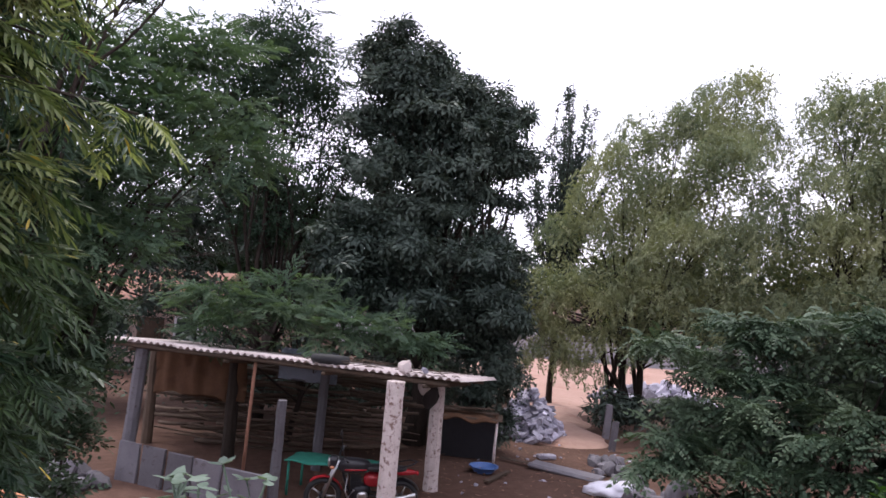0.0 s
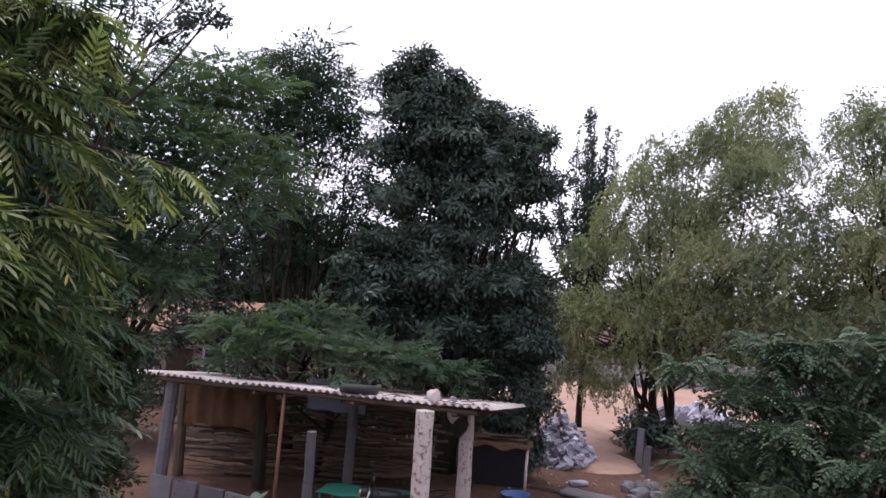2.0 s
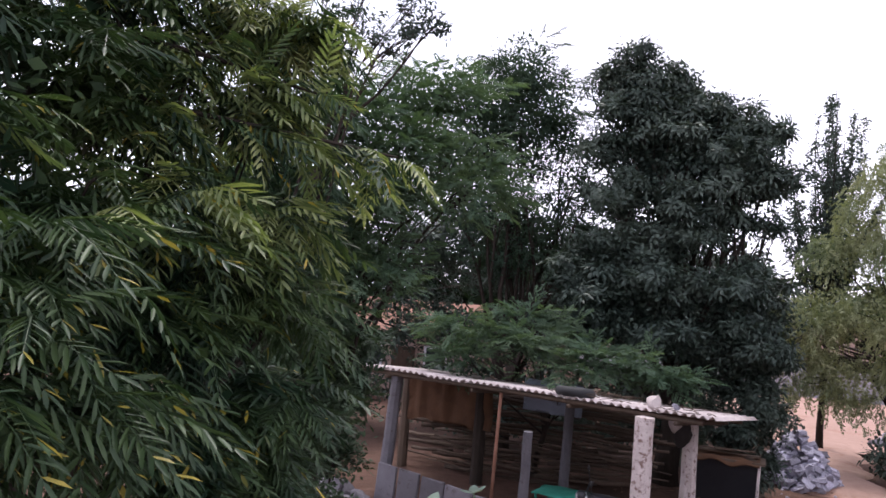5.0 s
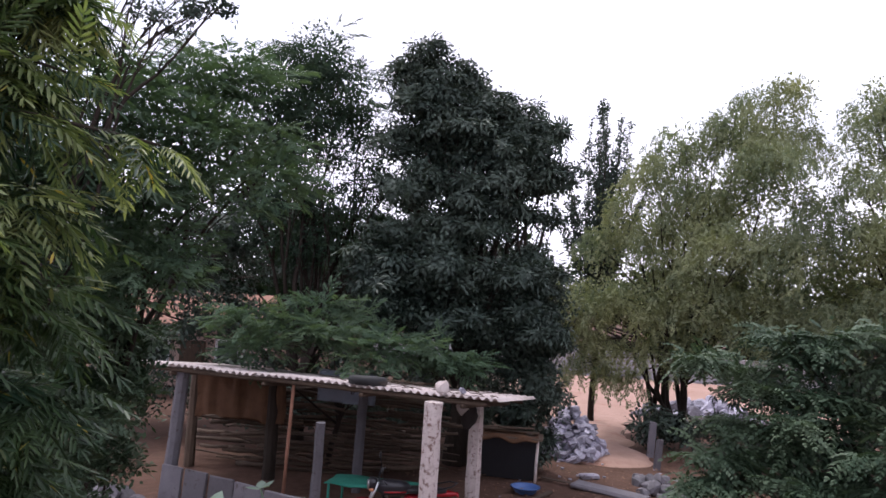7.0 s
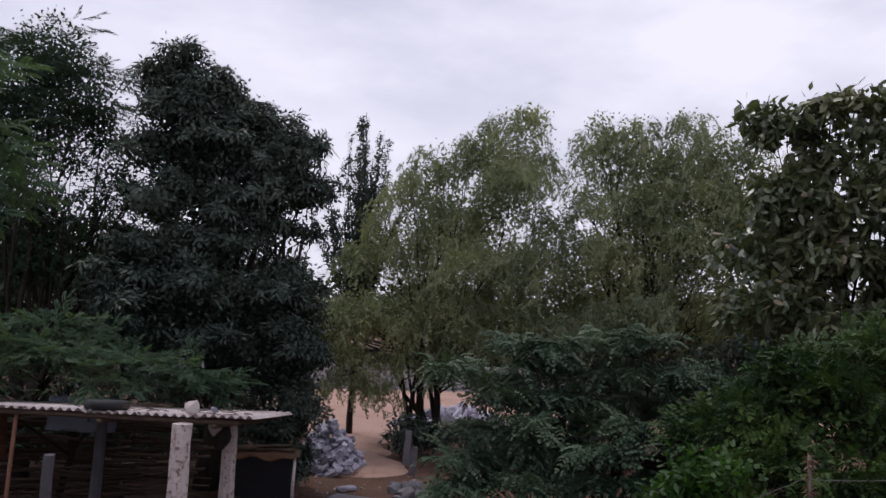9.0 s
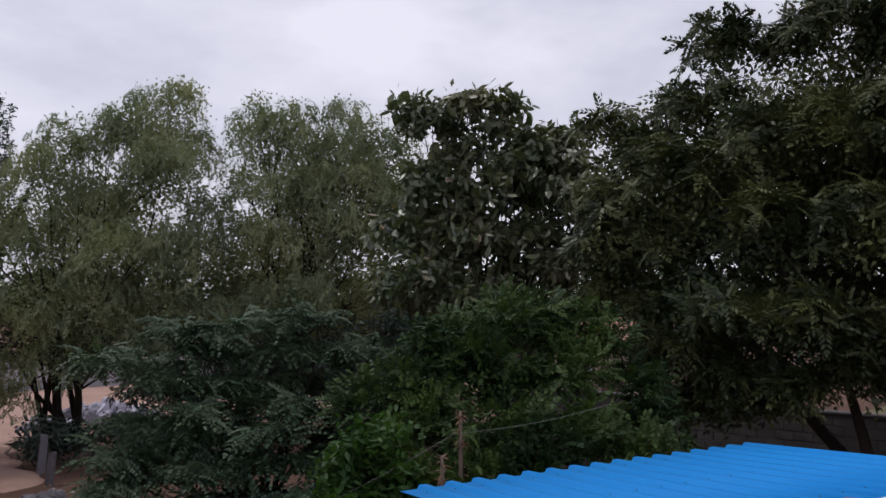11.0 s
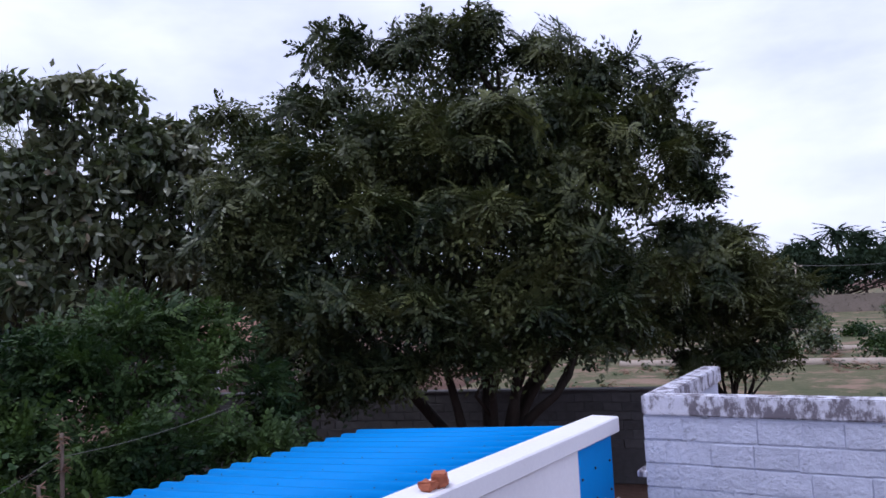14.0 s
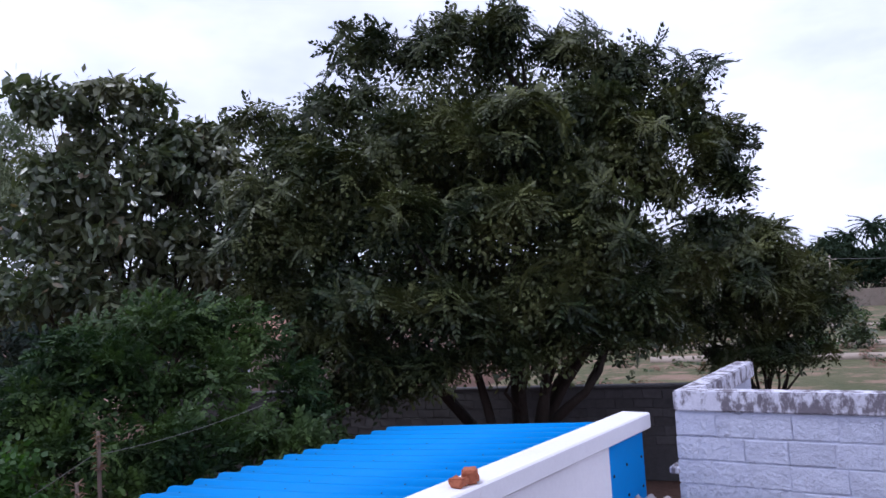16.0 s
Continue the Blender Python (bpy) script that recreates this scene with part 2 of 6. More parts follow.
M = {
    "dirt": rough_mat("dirt", (0.06, 0.035, 0.027), (0.155, 0.092, 0.07), 0.45, 5.0, 0.95, 0.9, 0.05, (0.085, 0.055, 0.04), 0.56, spec=0.1),
    "road": rough_mat("road_dirt", (0.31, 0.2, 0.16), (0.45, 0.3, 0.25), 0.3, 5.0, 0.95, 0.6, 0.03, (0.3, 0.17, 0.125), 0.56, spec=0.1),
    "field": rough_mat("field_grass", (0.065, 0.078, 0.038), (0.15, 0.135, 0.078), 0.16, 2.5, 0.95, 0.9, 0.1, (0.24, 0.165, 0.12), 0.5, spec=0.1),
    "bund": rough_mat("bund_cement", (0.325, 0.263, 0.213), (0.475, 0.4, 0.338), 0.8, 9, 0.9, 0.4, 0.02),
    "grey_wall": rough_mat("grey_plaster", (0.3, 0.29, 0.31), (0.42, 0.4, 0.42), 0.5, 7, 0.9, 0.3, 0.01, (0.2, 0.18, 0.18), 0.6),
    "compound": rough_mat("compound_block", (0.062, 0.059, 0.062), (0.112, 0.105, 0.105), 0.8, 9, 0.95, 0.6, 0.02, (0.07, 0.06, 0.06), 0.58, rand=0.12),
    "white_wash": rough_mat("whitewash_block", (0.44, 0.46, 0.58), (0.66, 0.68, 0.81), 2.6, 20, 0.9, 1.0, 0.03, (0.25, 0.25, 0.31), 0.6, rand=0.05),
    "coping": rough_mat("weathered_coping", (0.5, 0.49, 0.57), (0.74, 0.73, 0.82), 3.4, 30, 0.9, 0.8, 0.014, (0.17, 0.15, 0.175), 0.47, stretch=(1, 1, 0.55)),
    "white_plaster": rough_mat("white_plaster", (0.72, 0.7, 0.73), (0.82, 0.8, 0.82), 1.5, 30, 0.8, 0.25, 0.004, (0.6, 0.55, 0.56), 0.66),
    "blue": rough_mat("blue_sheet", (0.006, 0.2, 0.58), (0.009, 0.235, 0.65), 1.2, 18, 0.6, 0.05, 0.002, (0.02, 0.2, 0.62), 0.66, spec=0.2),
    "asbestos": rough_mat("cement_sheet", (0.42, 0.36, 0.35), (0.6, 0.53, 0.52), 2.5, 24, 0.9, 0.4, 0.006, (0.24, 0.17, 0.15), 0.56, rand=0.1),
    "post": rough_mat("peeling_post", (0.5, 0.42, 0.4), (0.7, 0.62, 0.6), 5, 35, 0.9, 0.7, 0.012, (0.22, 0.14, 0.12), 0.53),
    "granite": rough_mat("granite_slab", (0.108, 0.101, 0.115), (0.18, 0.169, 0.187), 3, 40, 0.85, 0.5, 0.01, (0.0792, 0.0648, 0.0612), 0.58, rand=0.25),
    "rock": rough_mat("quarry_rock", (0.28, 0.27, 0.33), (0.5, 0.48, 0.57), 4, 30, 0.9, 0.7, 0.02, (0.16, 0.13, 0.14), 0.58, rand=0.45),
    "bark": rough_mat("bark", (0.02, 0.016, 0.014), (0.055, 0.044, 0.037), 3, 22, 0.95, 0.9, 0.02, stretch=(1, 1, 0.25), spec=0.1),
    "bark_pale": rough_mat("pale_bark", (0.12, 0.09, 0.075), (0.22, 0.17, 0.14), 3, 22, 0.95, 0.9, 0.02, stretch=(1, 1, 0.25), spec=0.15),
    "wood": rough_mat("weathered_wood", (0.05, 0.036, 0.028), (0.12, 0.085, 0.062), 2, 25, 0.9, 0.6, 0.01, stretch=(1, 1, 0.2), rand=0.3),
    "straw": rough_mat("straw", (0.068, 0.034, 0.0204), (0.145, 0.0765, 0.0425), 3, 40, 0.95, 0.9, 0.03),
    "rust": rough_mat("rusty_pipe", (0.2, 0.09, 0.06), (0.33, 0.17, 0.12), 6, 40, 0.8, 0.4, 0.004),
    "rubber": plain("rubber", (0.018, 0.018, 0.02), 0.7),
    "dark_metal": plain("dark_metal", (0.03, 0.03, 0.035), 0.4, 0.6),
    "chrome": plain("worn_steel", (0.55, 0.55, 0.57), 0.28, 1.0, 0.08),
    "red_paint": plain("red_paint", (0.3, 0.018, 0.025), 0.25, 0.0, 0.08),
    "black_paint": plain("black_paint", (0.02, 0.02, 0.025), 0.3),
    "seat_vinyl": plain("seat_vinyl", (0.02, 0.018, 0.02), 0.55),
    "green_net": rough_mat("green_net", (0.02, 0.16, 0.12), (0.04, 0.26, 0.19), 6, 60, 0.8, 0.4, 0.004),
    "tarp": rough_mat("grey_blue_tarp", (0.16, 0.18, 0.23), (0.24, 0.27, 0.33), 2, 25, 0.6, 0.5, 0.01),
    "basin_blue": plain("blue_plastic", (0.07, 0.14, 0.34), 0.45),
    "sack": rough_mat("white_sack", (0.55, 0.54, 0.62), (0.75, 0.74, 0.82), 5, 60, 0.7, 0.5, 0.01),
    "dark_cloth": plain("dark_cloth", (0.03, 0.025, 0.025), 0.9),
    "pale_cloth": rough_mat("pale_cloth", (0.4, 0.34, 0.33), (0.55, 0.48, 0.46), 6, 60, 0.9, 0.5, 0.01),
    "brick_red": rough_mat("broken_brick", (0.3, 0.09, 0.05), (0.48, 0.17, 0.09), 12, 70, 0.95, 0.8, 0.01, (0.55, 0.42, 0.36), 0.62),
    "field_wall": rough_mat("field_wall", (0.17, 0.14, 0.11), (0.29, 0.24, 0.2), 0.6, 8, 0.95, 0.6, 0.02, (0.07, 0.055, 0.045), 0.55),
    "hose": plain("orange_hose", (0.5, 0.22, 0.11), 0.5),
    "pink_wall": rough_mat("pink_plaster", (0.3, 0.22, 0.2), (0.42, 0.32, 0.29), 0.8, 8, 0.9, 0.3, 0.01, (0.35, 0.24, 0.22), 0.6),
    "tile": rough_mat("roof_tile", (0.22, 0.12, 0.09), (0.36, 0.2, 0.15), 2, 20, 0.9, 0.5, 0.02),
    "white_paint": rough_mat("white_paint", (0.58, 0.57, 0.64), (0.7, 0.69, 0.76), 1.5, 20, 0.85, 0.2, 0.005),
    "glass_dark": plain("window_dark", (0.03, 0.035, 0.04), 0.15),
    "roof_slab": rough_mat("roof_slab", (0.35, 0.33, 0.33), (0.48, 0.46, 0.45), 0.7, 10, 0.9, 0.4, 0.01),
    "wire": plain("cable", (0.11, 0.11, 0.1), 0.7),
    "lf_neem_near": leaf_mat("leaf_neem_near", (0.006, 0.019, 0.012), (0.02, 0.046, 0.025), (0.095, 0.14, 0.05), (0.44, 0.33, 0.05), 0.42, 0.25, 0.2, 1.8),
    # paler copy of the near neem leaf, with yellow-green backlight put into its colour
    "lf_neem_backlit": leaf_mat("leaf_neem_backlit", (0.081, 0.128, 0.054), (0.162, 0.209, 0.0878), (0.338, 0.351, 0.162), (0.567, 0.405, 0.0675), 0.42, 0.4, 0.35, 2.0),
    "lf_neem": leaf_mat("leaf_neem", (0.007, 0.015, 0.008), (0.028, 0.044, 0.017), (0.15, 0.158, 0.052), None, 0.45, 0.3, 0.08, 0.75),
    "lf_feather": leaf_mat("leaf_feather", (0.0426, 0.0771, 0.0508), (0.0738, 0.12, 0.0787), (0.119, 0.164, 0.107), None, 0.7, 0.12, 0.3, 0.5),
    "lf_acacia": leaf_mat("leaf_acacia", (0.0225, 0.042, 0.03), (0.0375, 0.0638, 0.045), (0.066, 0.0945, 0.066), None, 0.7, 0.12, 0.25, 0.5),
    "lf_dark": leaf_mat("leaf_dark", (0.013, 0.024, 0.02), (0.036, 0.055, 0.044), (0.105, 0.135, 0.108), None, 0.5, 0.22, 0.1, 0.6),
    "lf_weep": leaf_mat("leaf_weep", (0.119, 0.155, 0.103), (0.202, 0.233, 0.144), (0.341, 0.341, 0.18), None, 0.6, 0.12, 0.22, 0.35),
    "lf_teak": leaf_mat("leaf_teak", (0.03, 0.045, 0.024), (0.085, 0.115, 0.055), (0.21, 0.2, 0.12), (0.26, 0.18, 0.11), 0.32, 0.6, 0.2, 0.55),
    "lf_layer": leaf_mat("leaf_layer", (0.016, 0.036, 0.02), (0.045, 0.078, 0.046), (0.125, 0.165, 0.1), None, 0.55, 0.22, 0.12, 0.7),
    "lf_bright": leaf_mat("leaf_bright", (0.0162, 0.045, 0.0108), (0.0306, 0.0765, 0.0162), (0.0675, 0.135, 0.027), None, 0.5, 0.25, 0.35, 1.2),
    "lf_bush": leaf_mat("leaf_bush", (0.0068, 0.0204, 0.0102), (0.0204, 0.0467, 0.017), (0.085, 0.132, 0.0298), None, 0.55, 0.2, 0.15, 0.8),
    "lf_milk": leaf_mat("leaf_milkweed", (0.112, 0.168, 0.126), (0.154, 0.217, 0.168), (0.224, 0.28, 0.231), None, 0.55, 0.35, 0.25, 2.0),
    "lf_far": leaf_mat("leaf_far", (0.0126, 0.0245, 0.0154), (0.021, 0.035, 0.021), (0.035, 0.049, 0.0294), None, 0.8, 0.05, 0.15, 0.1),
    "lf_blade": leaf_mat("leaf_blade", (0.08, 0.13, 0.03), (0.16, 0.2, 0.05), (0.3, 0.26, 0.06), (0.4, 0.2, 0.04), 0.5, 0.4, 0.3, 2.0),
    "lf_dry": leaf_mat("leaf_dry", (0.12, 0.07, 0.05), (0.2, 0.12, 0.09), (0.28, 0.17, 0.14), None, 0.8, 0.2, 0.2, 2.0),
}


# ---- mesh helpers ----
def shade(me, smooth):
    if smooth:
        me.polygons.foreach_set("use_smooth", [True] * len(me.polygons))


def mesh_np(name, verts, faces, mat, smooth=False):
    """A mesh from arrays; faces is one (n, k) array or a list of them."""
    me = bpy.data.meshes.new(name)
    faces = faces if isinstance(faces, list) else [faces]
    v = np.asarray(verts, dtype=np.float32).reshape(-1, 3)
    me.vertices.add(len(v))
    me.vertices.foreach_set("co", v.ravel())
    loops = np.concatenate([np.asarray(f, dtype=np.int32).ravel() for f in faces])
    sizes = np.concatenate([np.full(len(f), np.asarray(f).shape[1], dtype=np.int32) for f in faces])
    starts = np.concatenate(([0], np.cumsum(sizes)[:-1])).astype(np.int32)
    me.loops.add(len(loops))
    me.loops.foreach_set("vertex_index", loops)
    me.polygons.add(len(sizes))
    me.polygons.foreach_set("loop_start", starts)
    me.update(calc_edges=True)
    me.validate()
    me.materials.append(mat)
    shade(me, smooth)
    return me


def mesh_bm(name, bm, mat, smooth=False):
    me = bpy.data.meshes.new(name)
    bm.normal_update()
    bm.to_mesh(me)
    bm.free()
    me.materials.append(mat)
    shade(me, smooth)
    return me


def part(name, me, parent, label="", m=None):
    """One mesh object under a thing or a part; m is its place within the parent."""
    ob = new(name, me)
    ob.parent = parent
    if m is not None:
        ob.matrix_basis = m
    return tagged(ob, label)


def thing(name, label, category, m=None, group="", kind="", me=None):
    ob = new(name, me)
    if m is not None:
        ob.matrix_basis = m
    return tagged(ob, label, category, group, kind)


def bm_box(sx, sy, sz, bevel=0.0, at=(0, 0, 0), seg=1, rough=0.0, seed=0):
    """A box with its base at z = 0 before it is shifted; rough moves its corners."""
    bm = bmesh.new()
    bmesh.ops.create_cube(bm, size=1.0)
    for v in bm.verts:
        v.co = Vector((v.co.x * sx, v.co.y * sy, (v.co.z + 0.5) * sz))
    if bevel:
        bmesh.ops.bevel(bm, geom=bm.edges[:], offset=bevel, segments=seg, affect="EDGES", clamp_overlap=True)
    rng = random.Random(seed)
    for v in bm.verts:
        v.co += Vector(at) + Vector([rng.uniform(-rough, rough) for _ in range(3)])
    return bm


def box_mesh(name, mat, *args, **kw):
    return mesh_bm(name, bm_box(*args, **kw), mat)


def tube_arrays(points, radii, sides=7):
    """Verts and quads of a tapered tube along a line of points, closed at both ends."""
    pts = np.asarray(points, float)
    n = len(pts)
    rad = np.interp(np.linspace(0, 1, n), np.linspace(0, 1, len(radii)), radii)
    tan = np.gradient(pts, axis=0)
    tan /= np.linalg.norm(tan, axis=1)[:, None] + 1e-9
    ref = np.where(np.abs(tan[:, 2:3]) > 0.9, np.array([[1.0, 0, 0]]), np.array([[0, 0, 1.0]]))
    a = np.cross(tan, ref)
    a /= np.linalg.norm(a, axis=1)[:, None] + 1e-9
    b = np.cross(tan, a)
    ang = np.linspace(0, 2 * np.pi, sides, endpoint=False)
    ring = pts[:, None] + rad[:, None, None] * (np.cos(ang)[None, :, None] * a[:, None] + np.sin(ang)[None, :, None] * b[:, None])
    v = np.concatenate([ring.reshape(-1, 3), pts[:1], pts[-1:]])
    i, j = np.meshgrid(np.arange(n - 1), np.arange(sides), indexing="ij")
    k = (j + 1) % sides
    q = np.stack([i * sides + j, i * sides + k, (i + 1) * sides + k, (i + 1) * sides + j], -1).reshape(-1, 4)
    jj = np.arange(sides)
    kk = (jj + 1) % sides
    caps = np.concatenate([np.stack([kk, jj, np.full(sides, n * sides)], -1),
                           np.stack([(n - 1) * sides + jj, (n - 1) * sides + kk, np.full(sides, n * sides + 1)], -1)])
    return v, q, caps


def tubes_mesh(name, lines, mat, sides=7, smooth=True):
    vs, qs, cs, o = [], [], [], 0
    for pts, radii in lines:
        v, q, c = tube_arrays(pts, radii, sides)
        vs.append(v), qs.append(q + o), cs.append(c + o)
        o += len(v)
    return mesh_np(name, np.concatenate(vs), [np.concatenate(qs), np.concatenate(cs)], mat, smooth)


def bend(p0, p1, rng, wobble=0.1, n=8, sag=0.0):
    """A crooked line from p0 to p1."""
    p0, p1 = np.asarray(p0, float), np.asarray(p1, float)
    t = np.linspace(0, 1, n)[:, None]
    length = np.linalg.norm(p1 - p0)
    line = p0 + (p1 - p0) * t
    for f in (1, 2, 3):
        line = line + np.sin(np.pi * f * t) * rng.normal(0, wobble * length / (f * 1.6), (1, 3))
    line[:, 2:3] -= sag * np.sin(np.pi * t)
    return line


def spot(bearing, elevation, distance):
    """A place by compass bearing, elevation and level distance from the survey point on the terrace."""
    b = radians(bearing)
    return np.array((distance * math.sin(b), distance * math.cos(b), 4.2 + distance * math.tan(radians(elevation))))


# ---- foliage ----
def leaf(length, width, fold=0.25, droop=0.15, quads=1):
    """One leaf along +x, its upper face to +z."""
    if quads == 1:
        v = np.array([(0, 0, 0), (0.45 * length, -width / 2, -fold * width), (length, 0, -droop * length), (0.45 * length, width / 2, -fold * width)])
        return v, np.array([(0, 1, 2, 3)])
    if quads == 3:
        v = np.array([(0, 0, 0), (0.22 * length, -width * 0.42, -fold * width), (0.66 * length, -width * 0.46, -fold * width - 0.3 * droop * length), (length, 0, -droop * length),
                      (0.66 * length, width * 0.46, -fold * width - 0.3 * droop * length), (0.22 * length, width * 0.42, -fold * width)])
        return v, np.array([(0, 1, 2, 3), (0, 3, 4, 5)])
    m1, m2 = 0.35, 0.72
    v = np.array([(0, 0, 0), (m1 * length, -width / 2, -fold * width), (m1 * length, 0, 0), (m1 * length, width / 2, -fold * width),
                  (m2 * length, -width * 0.38, -fold * width - 0.4 * droop * length), (m2 * length, 0, -0.4 * droop * length),
                  (m2 * length, width * 0.38, -fold * width - 0.4 * droop * length), (length, 0, -droop * length)])
    return v, np.array([(0, 1, 2, 2), (0, 2, 3, 3), (1, 4, 5, 2), (2, 5, 6, 3), (4, 7, 5, 5), (5, 7, 6, 6)])


def rot(yaw, pitch=0.0, roll=0.0):
    return np.array(Euler((roll, pitch, yaw)).to_matrix())


def gather(pieces):
    vs, fs, o = [], [], 0
    for v, f in pieces:
        vs.append(v), fs.append(f + o)
        o += len(v)
    return np.concatenate(vs), np.concatenate(fs)


def frond(length, pairs, leaf_len, leaf_w, rng, curve=0.35, quads=1, angle=62, drop=0.3, end=True, stalk=True, jitter=1.0):
    """A feathered leaf along +x that arches down, with leaflets in pairs."""
    out = []
    for k in range(pairs):
        t = (k + 0.8) / pairs
        x, z = length * t, -curve * length * t * t
        size = leaf_len * (0.75 + 0.5 * math.sin(math.pi * min(1, t * 0.9 + 0.08))) * rng.uniform(0.85, 1.1)
        for side in (-1, 1):
            a = radians(angle * (1 - 0.35 * t) + rng.normal(0, 4 * jitter)) * side
            v, f = leaf(size, leaf_w * rng.uniform(0.85, 1.15), 0.2, 0.25, quads)
            out.append((v @ rot(a, drop + rng.normal(0, 0.1 * jitter), rng.normal(0, 0.18 * jitter)).T + (x, 0, z), f))
    if end:
        v, f = leaf(leaf_len, leaf_w, 0.2, 0.25, quads)
        out.append((v @ rot(0, 0.5, 0).T + (length, 0, -curve * length), f))
    if stalk:
        w = leaf_w * 0.09
        ts = np.linspace(0, 1, 4)
        for t0, t1 in zip(ts[:-1], ts[1:]):
            v = np.array([(length * t0, -w, -curve * length * t0 * t0), (length * t1, -w, -curve * length * t1 * t1),
                          (length * t1, w, -curve * length * t1 * t1), (length * t0, w, -curve * length * t0 * t0)])
            out.append((v, np.array([(0, 1, 2, 3)])))
    return gather(out)


def make_sprays(kind, count, seed):
    """Some variants of a leafy twig tip that grows along +x with +z up."""
    rng = np.random.default_rng(seed)
    made = []
    for _ in range(count):
        out = []
        if kind == "neem":
            for k in range(9):
                v, f = frond(0.33 * rng.uniform(0.7, 1.1), 6, 0.1, 0.046, rng, 0.85, 1, 58, 0.3, stalk=False, jitter=0.6)
                a = 2 * math.pi * k / 9 + rng.normal(0, 0.25)
                out.append((v @ rot(a, rng.normal(-0.3, 0.22), rng.normal(0, 0.2)).T + (0, 0, rng.uniform(-0.06, 0.07)), f))
        elif kind == "feather":
            for k in range(7):
                v, f = frond(0.24 * rng.uniform(0.8, 1.2), 8, 0.066, 0.029, rng, 0.25, 1, 75, 0.1, stalk=False, jitter=0.6)
                a = (1 if k % 2 else -1) * rng.uniform(0.4, 1.0) * (k > 0)
                out.append((v @ rot(a, rng.normal(0.05, 0.15), rng.normal(0, 0.2)).T + (0.08 * (6 - k), 0, -0.02 * (6 - k)), f))
        elif kind == "dark":
            for k in range(18):
                ring = k % 3
                v, f = leaf(rng.uniform(0.12, 0.18), rng.uniform(0.043, 0.058), 0.15, 0.3)
                a = 2 * math.pi * k / 18 + rng.normal(0, 0.25)
                v = v + (0.02 + 0.075 * ring, 0, 0)
                out.append((v @ rot(a, rng.normal(0.1 + 0.1 * ring, 0.12), rng.normal(0, 0.2)).T + (rng.normal(0, 0.03), rng.normal(0, 0.03), rng.normal(0, 0.02) - 0.02 * ring), f))
        elif kind == "weep":
            for k in range(8):
                v, f = frond(0.21 * rng.uniform(0.7, 1.3), 5, 0.066, 0.034, rng, 0.6, 1, 66, 0.35, stalk=False, jitter=1.6)
                p = (0.06 * math.sqrt(k) + rng.normal(0, 0.07), rng.normal(0, 0.1), -0.085 * k + rng.normal(0, 0.06))
                out.append((v @ rot(rng.uniform(-3.1, 3.1), rng.uniform(0.1, 1.2), rng.normal(0, 0.6)).T + p, f))
        elif kind == "teak":
            for k in range(6):
                v, f = leaf(rng.uniform(0.16, 0.3), rng.uniform(0.09, 0.17), rng.uniform(0.1, 0.55), rng.uniform(0.2, 0.6), 3)
                out.append((v @ rot(rng.uniform(-3, 3), rng.normal(0.3, 0.6), rng.normal(0, 0.6)).T + (rng.uniform(-0.15, 0.15), rng.normal(0, 0.08), rng.normal(0, 0.12)), f))
        elif kind == "broad":
            for k in range(14):
                v, f = leaf(rng.uniform(0.07, 0.12), rng.uniform(0.04, 0.06), 0.12, 0.25, 3)
                out.append((v @ rot(rng.uniform(-3, 3), rng.normal(0.1, 0.45), rng.normal(0, 0.4)).T + (rng.uniform(-0.16, 0.16), rng.normal(0, 0.08), rng.normal(0, 0.07)), f))
        elif kind == "bush":
            for k in range(7):
                v, f = frond(0.26 * rng.uniform(0.7, 1.2), 5, 0.07, 0.042, rng, 0.3, 1, 60, 0.2, stalk=False)
                out.append((v @ rot(rng.uniform(-2.2, 2.2), rng.normal(-0.1, 0.35), rng.normal(0, 0.3)).T + (rng.uniform(-0.1, 0.08), rng.normal(0, 0.05), rng.normal(0, 0.05)), f))
        elif kind == "layer":
            for k in range(8):
                v, f = frond(0.26 * rng.uniform(0.7, 1.2), 6, 0.07, 0.042, rng, 0.7, 1, 66, 0.3, stalk=False, jitter=0.7)
                a = (1 if k % 2 else -1) * rng.uniform(0.2, 1.3)
                out.append((v @ rot(a, rng.normal(-0.05, 0.15), rng.normal(0, 0.2)).T + (0.07 * k - 0.3, 0, -0.015 * k), f))
        elif kind == "inner":
            for k in range(9):
                v, f = leaf(rng.uniform(0.09, 0.16), rng.uniform(0.04, 0.065), 0.15, 0.2)
                out.append((v @ rot(rng.uniform(-3, 3), rng.normal(0, 0.8), rng.normal(0, 0.8)).T + tuple(rng.normal(0, 0.16, 3)), f))
        elif kind == "inner_fine":
            for k in range(10):
                v, f = leaf(rng.uniform(0.07, 0.12), rng.uniform(0.042, 0.06), 0.15, 0.2)
                out.append((v @ rot(rng.uniform(-3, 3), rng.normal(0, 0.8), rng.normal(0, 0.8)).T + tuple(rng.normal(0, 0.13, 3)), f))
        elif kind == "far":
            for k in range(7):
                v, f = leaf(rng.uniform(0.5, 0.9), rng.uniform(0.3, 0.5), 0.2, 0.2)
                out.append((v @ rot(rng.uniform(-3, 3), rng.normal(0, 0.5), rng.normal(0, 0.5)).T + tuple(rng.normal(0, 0.25, 3)), f))
        made.append(gather(out))
    return made


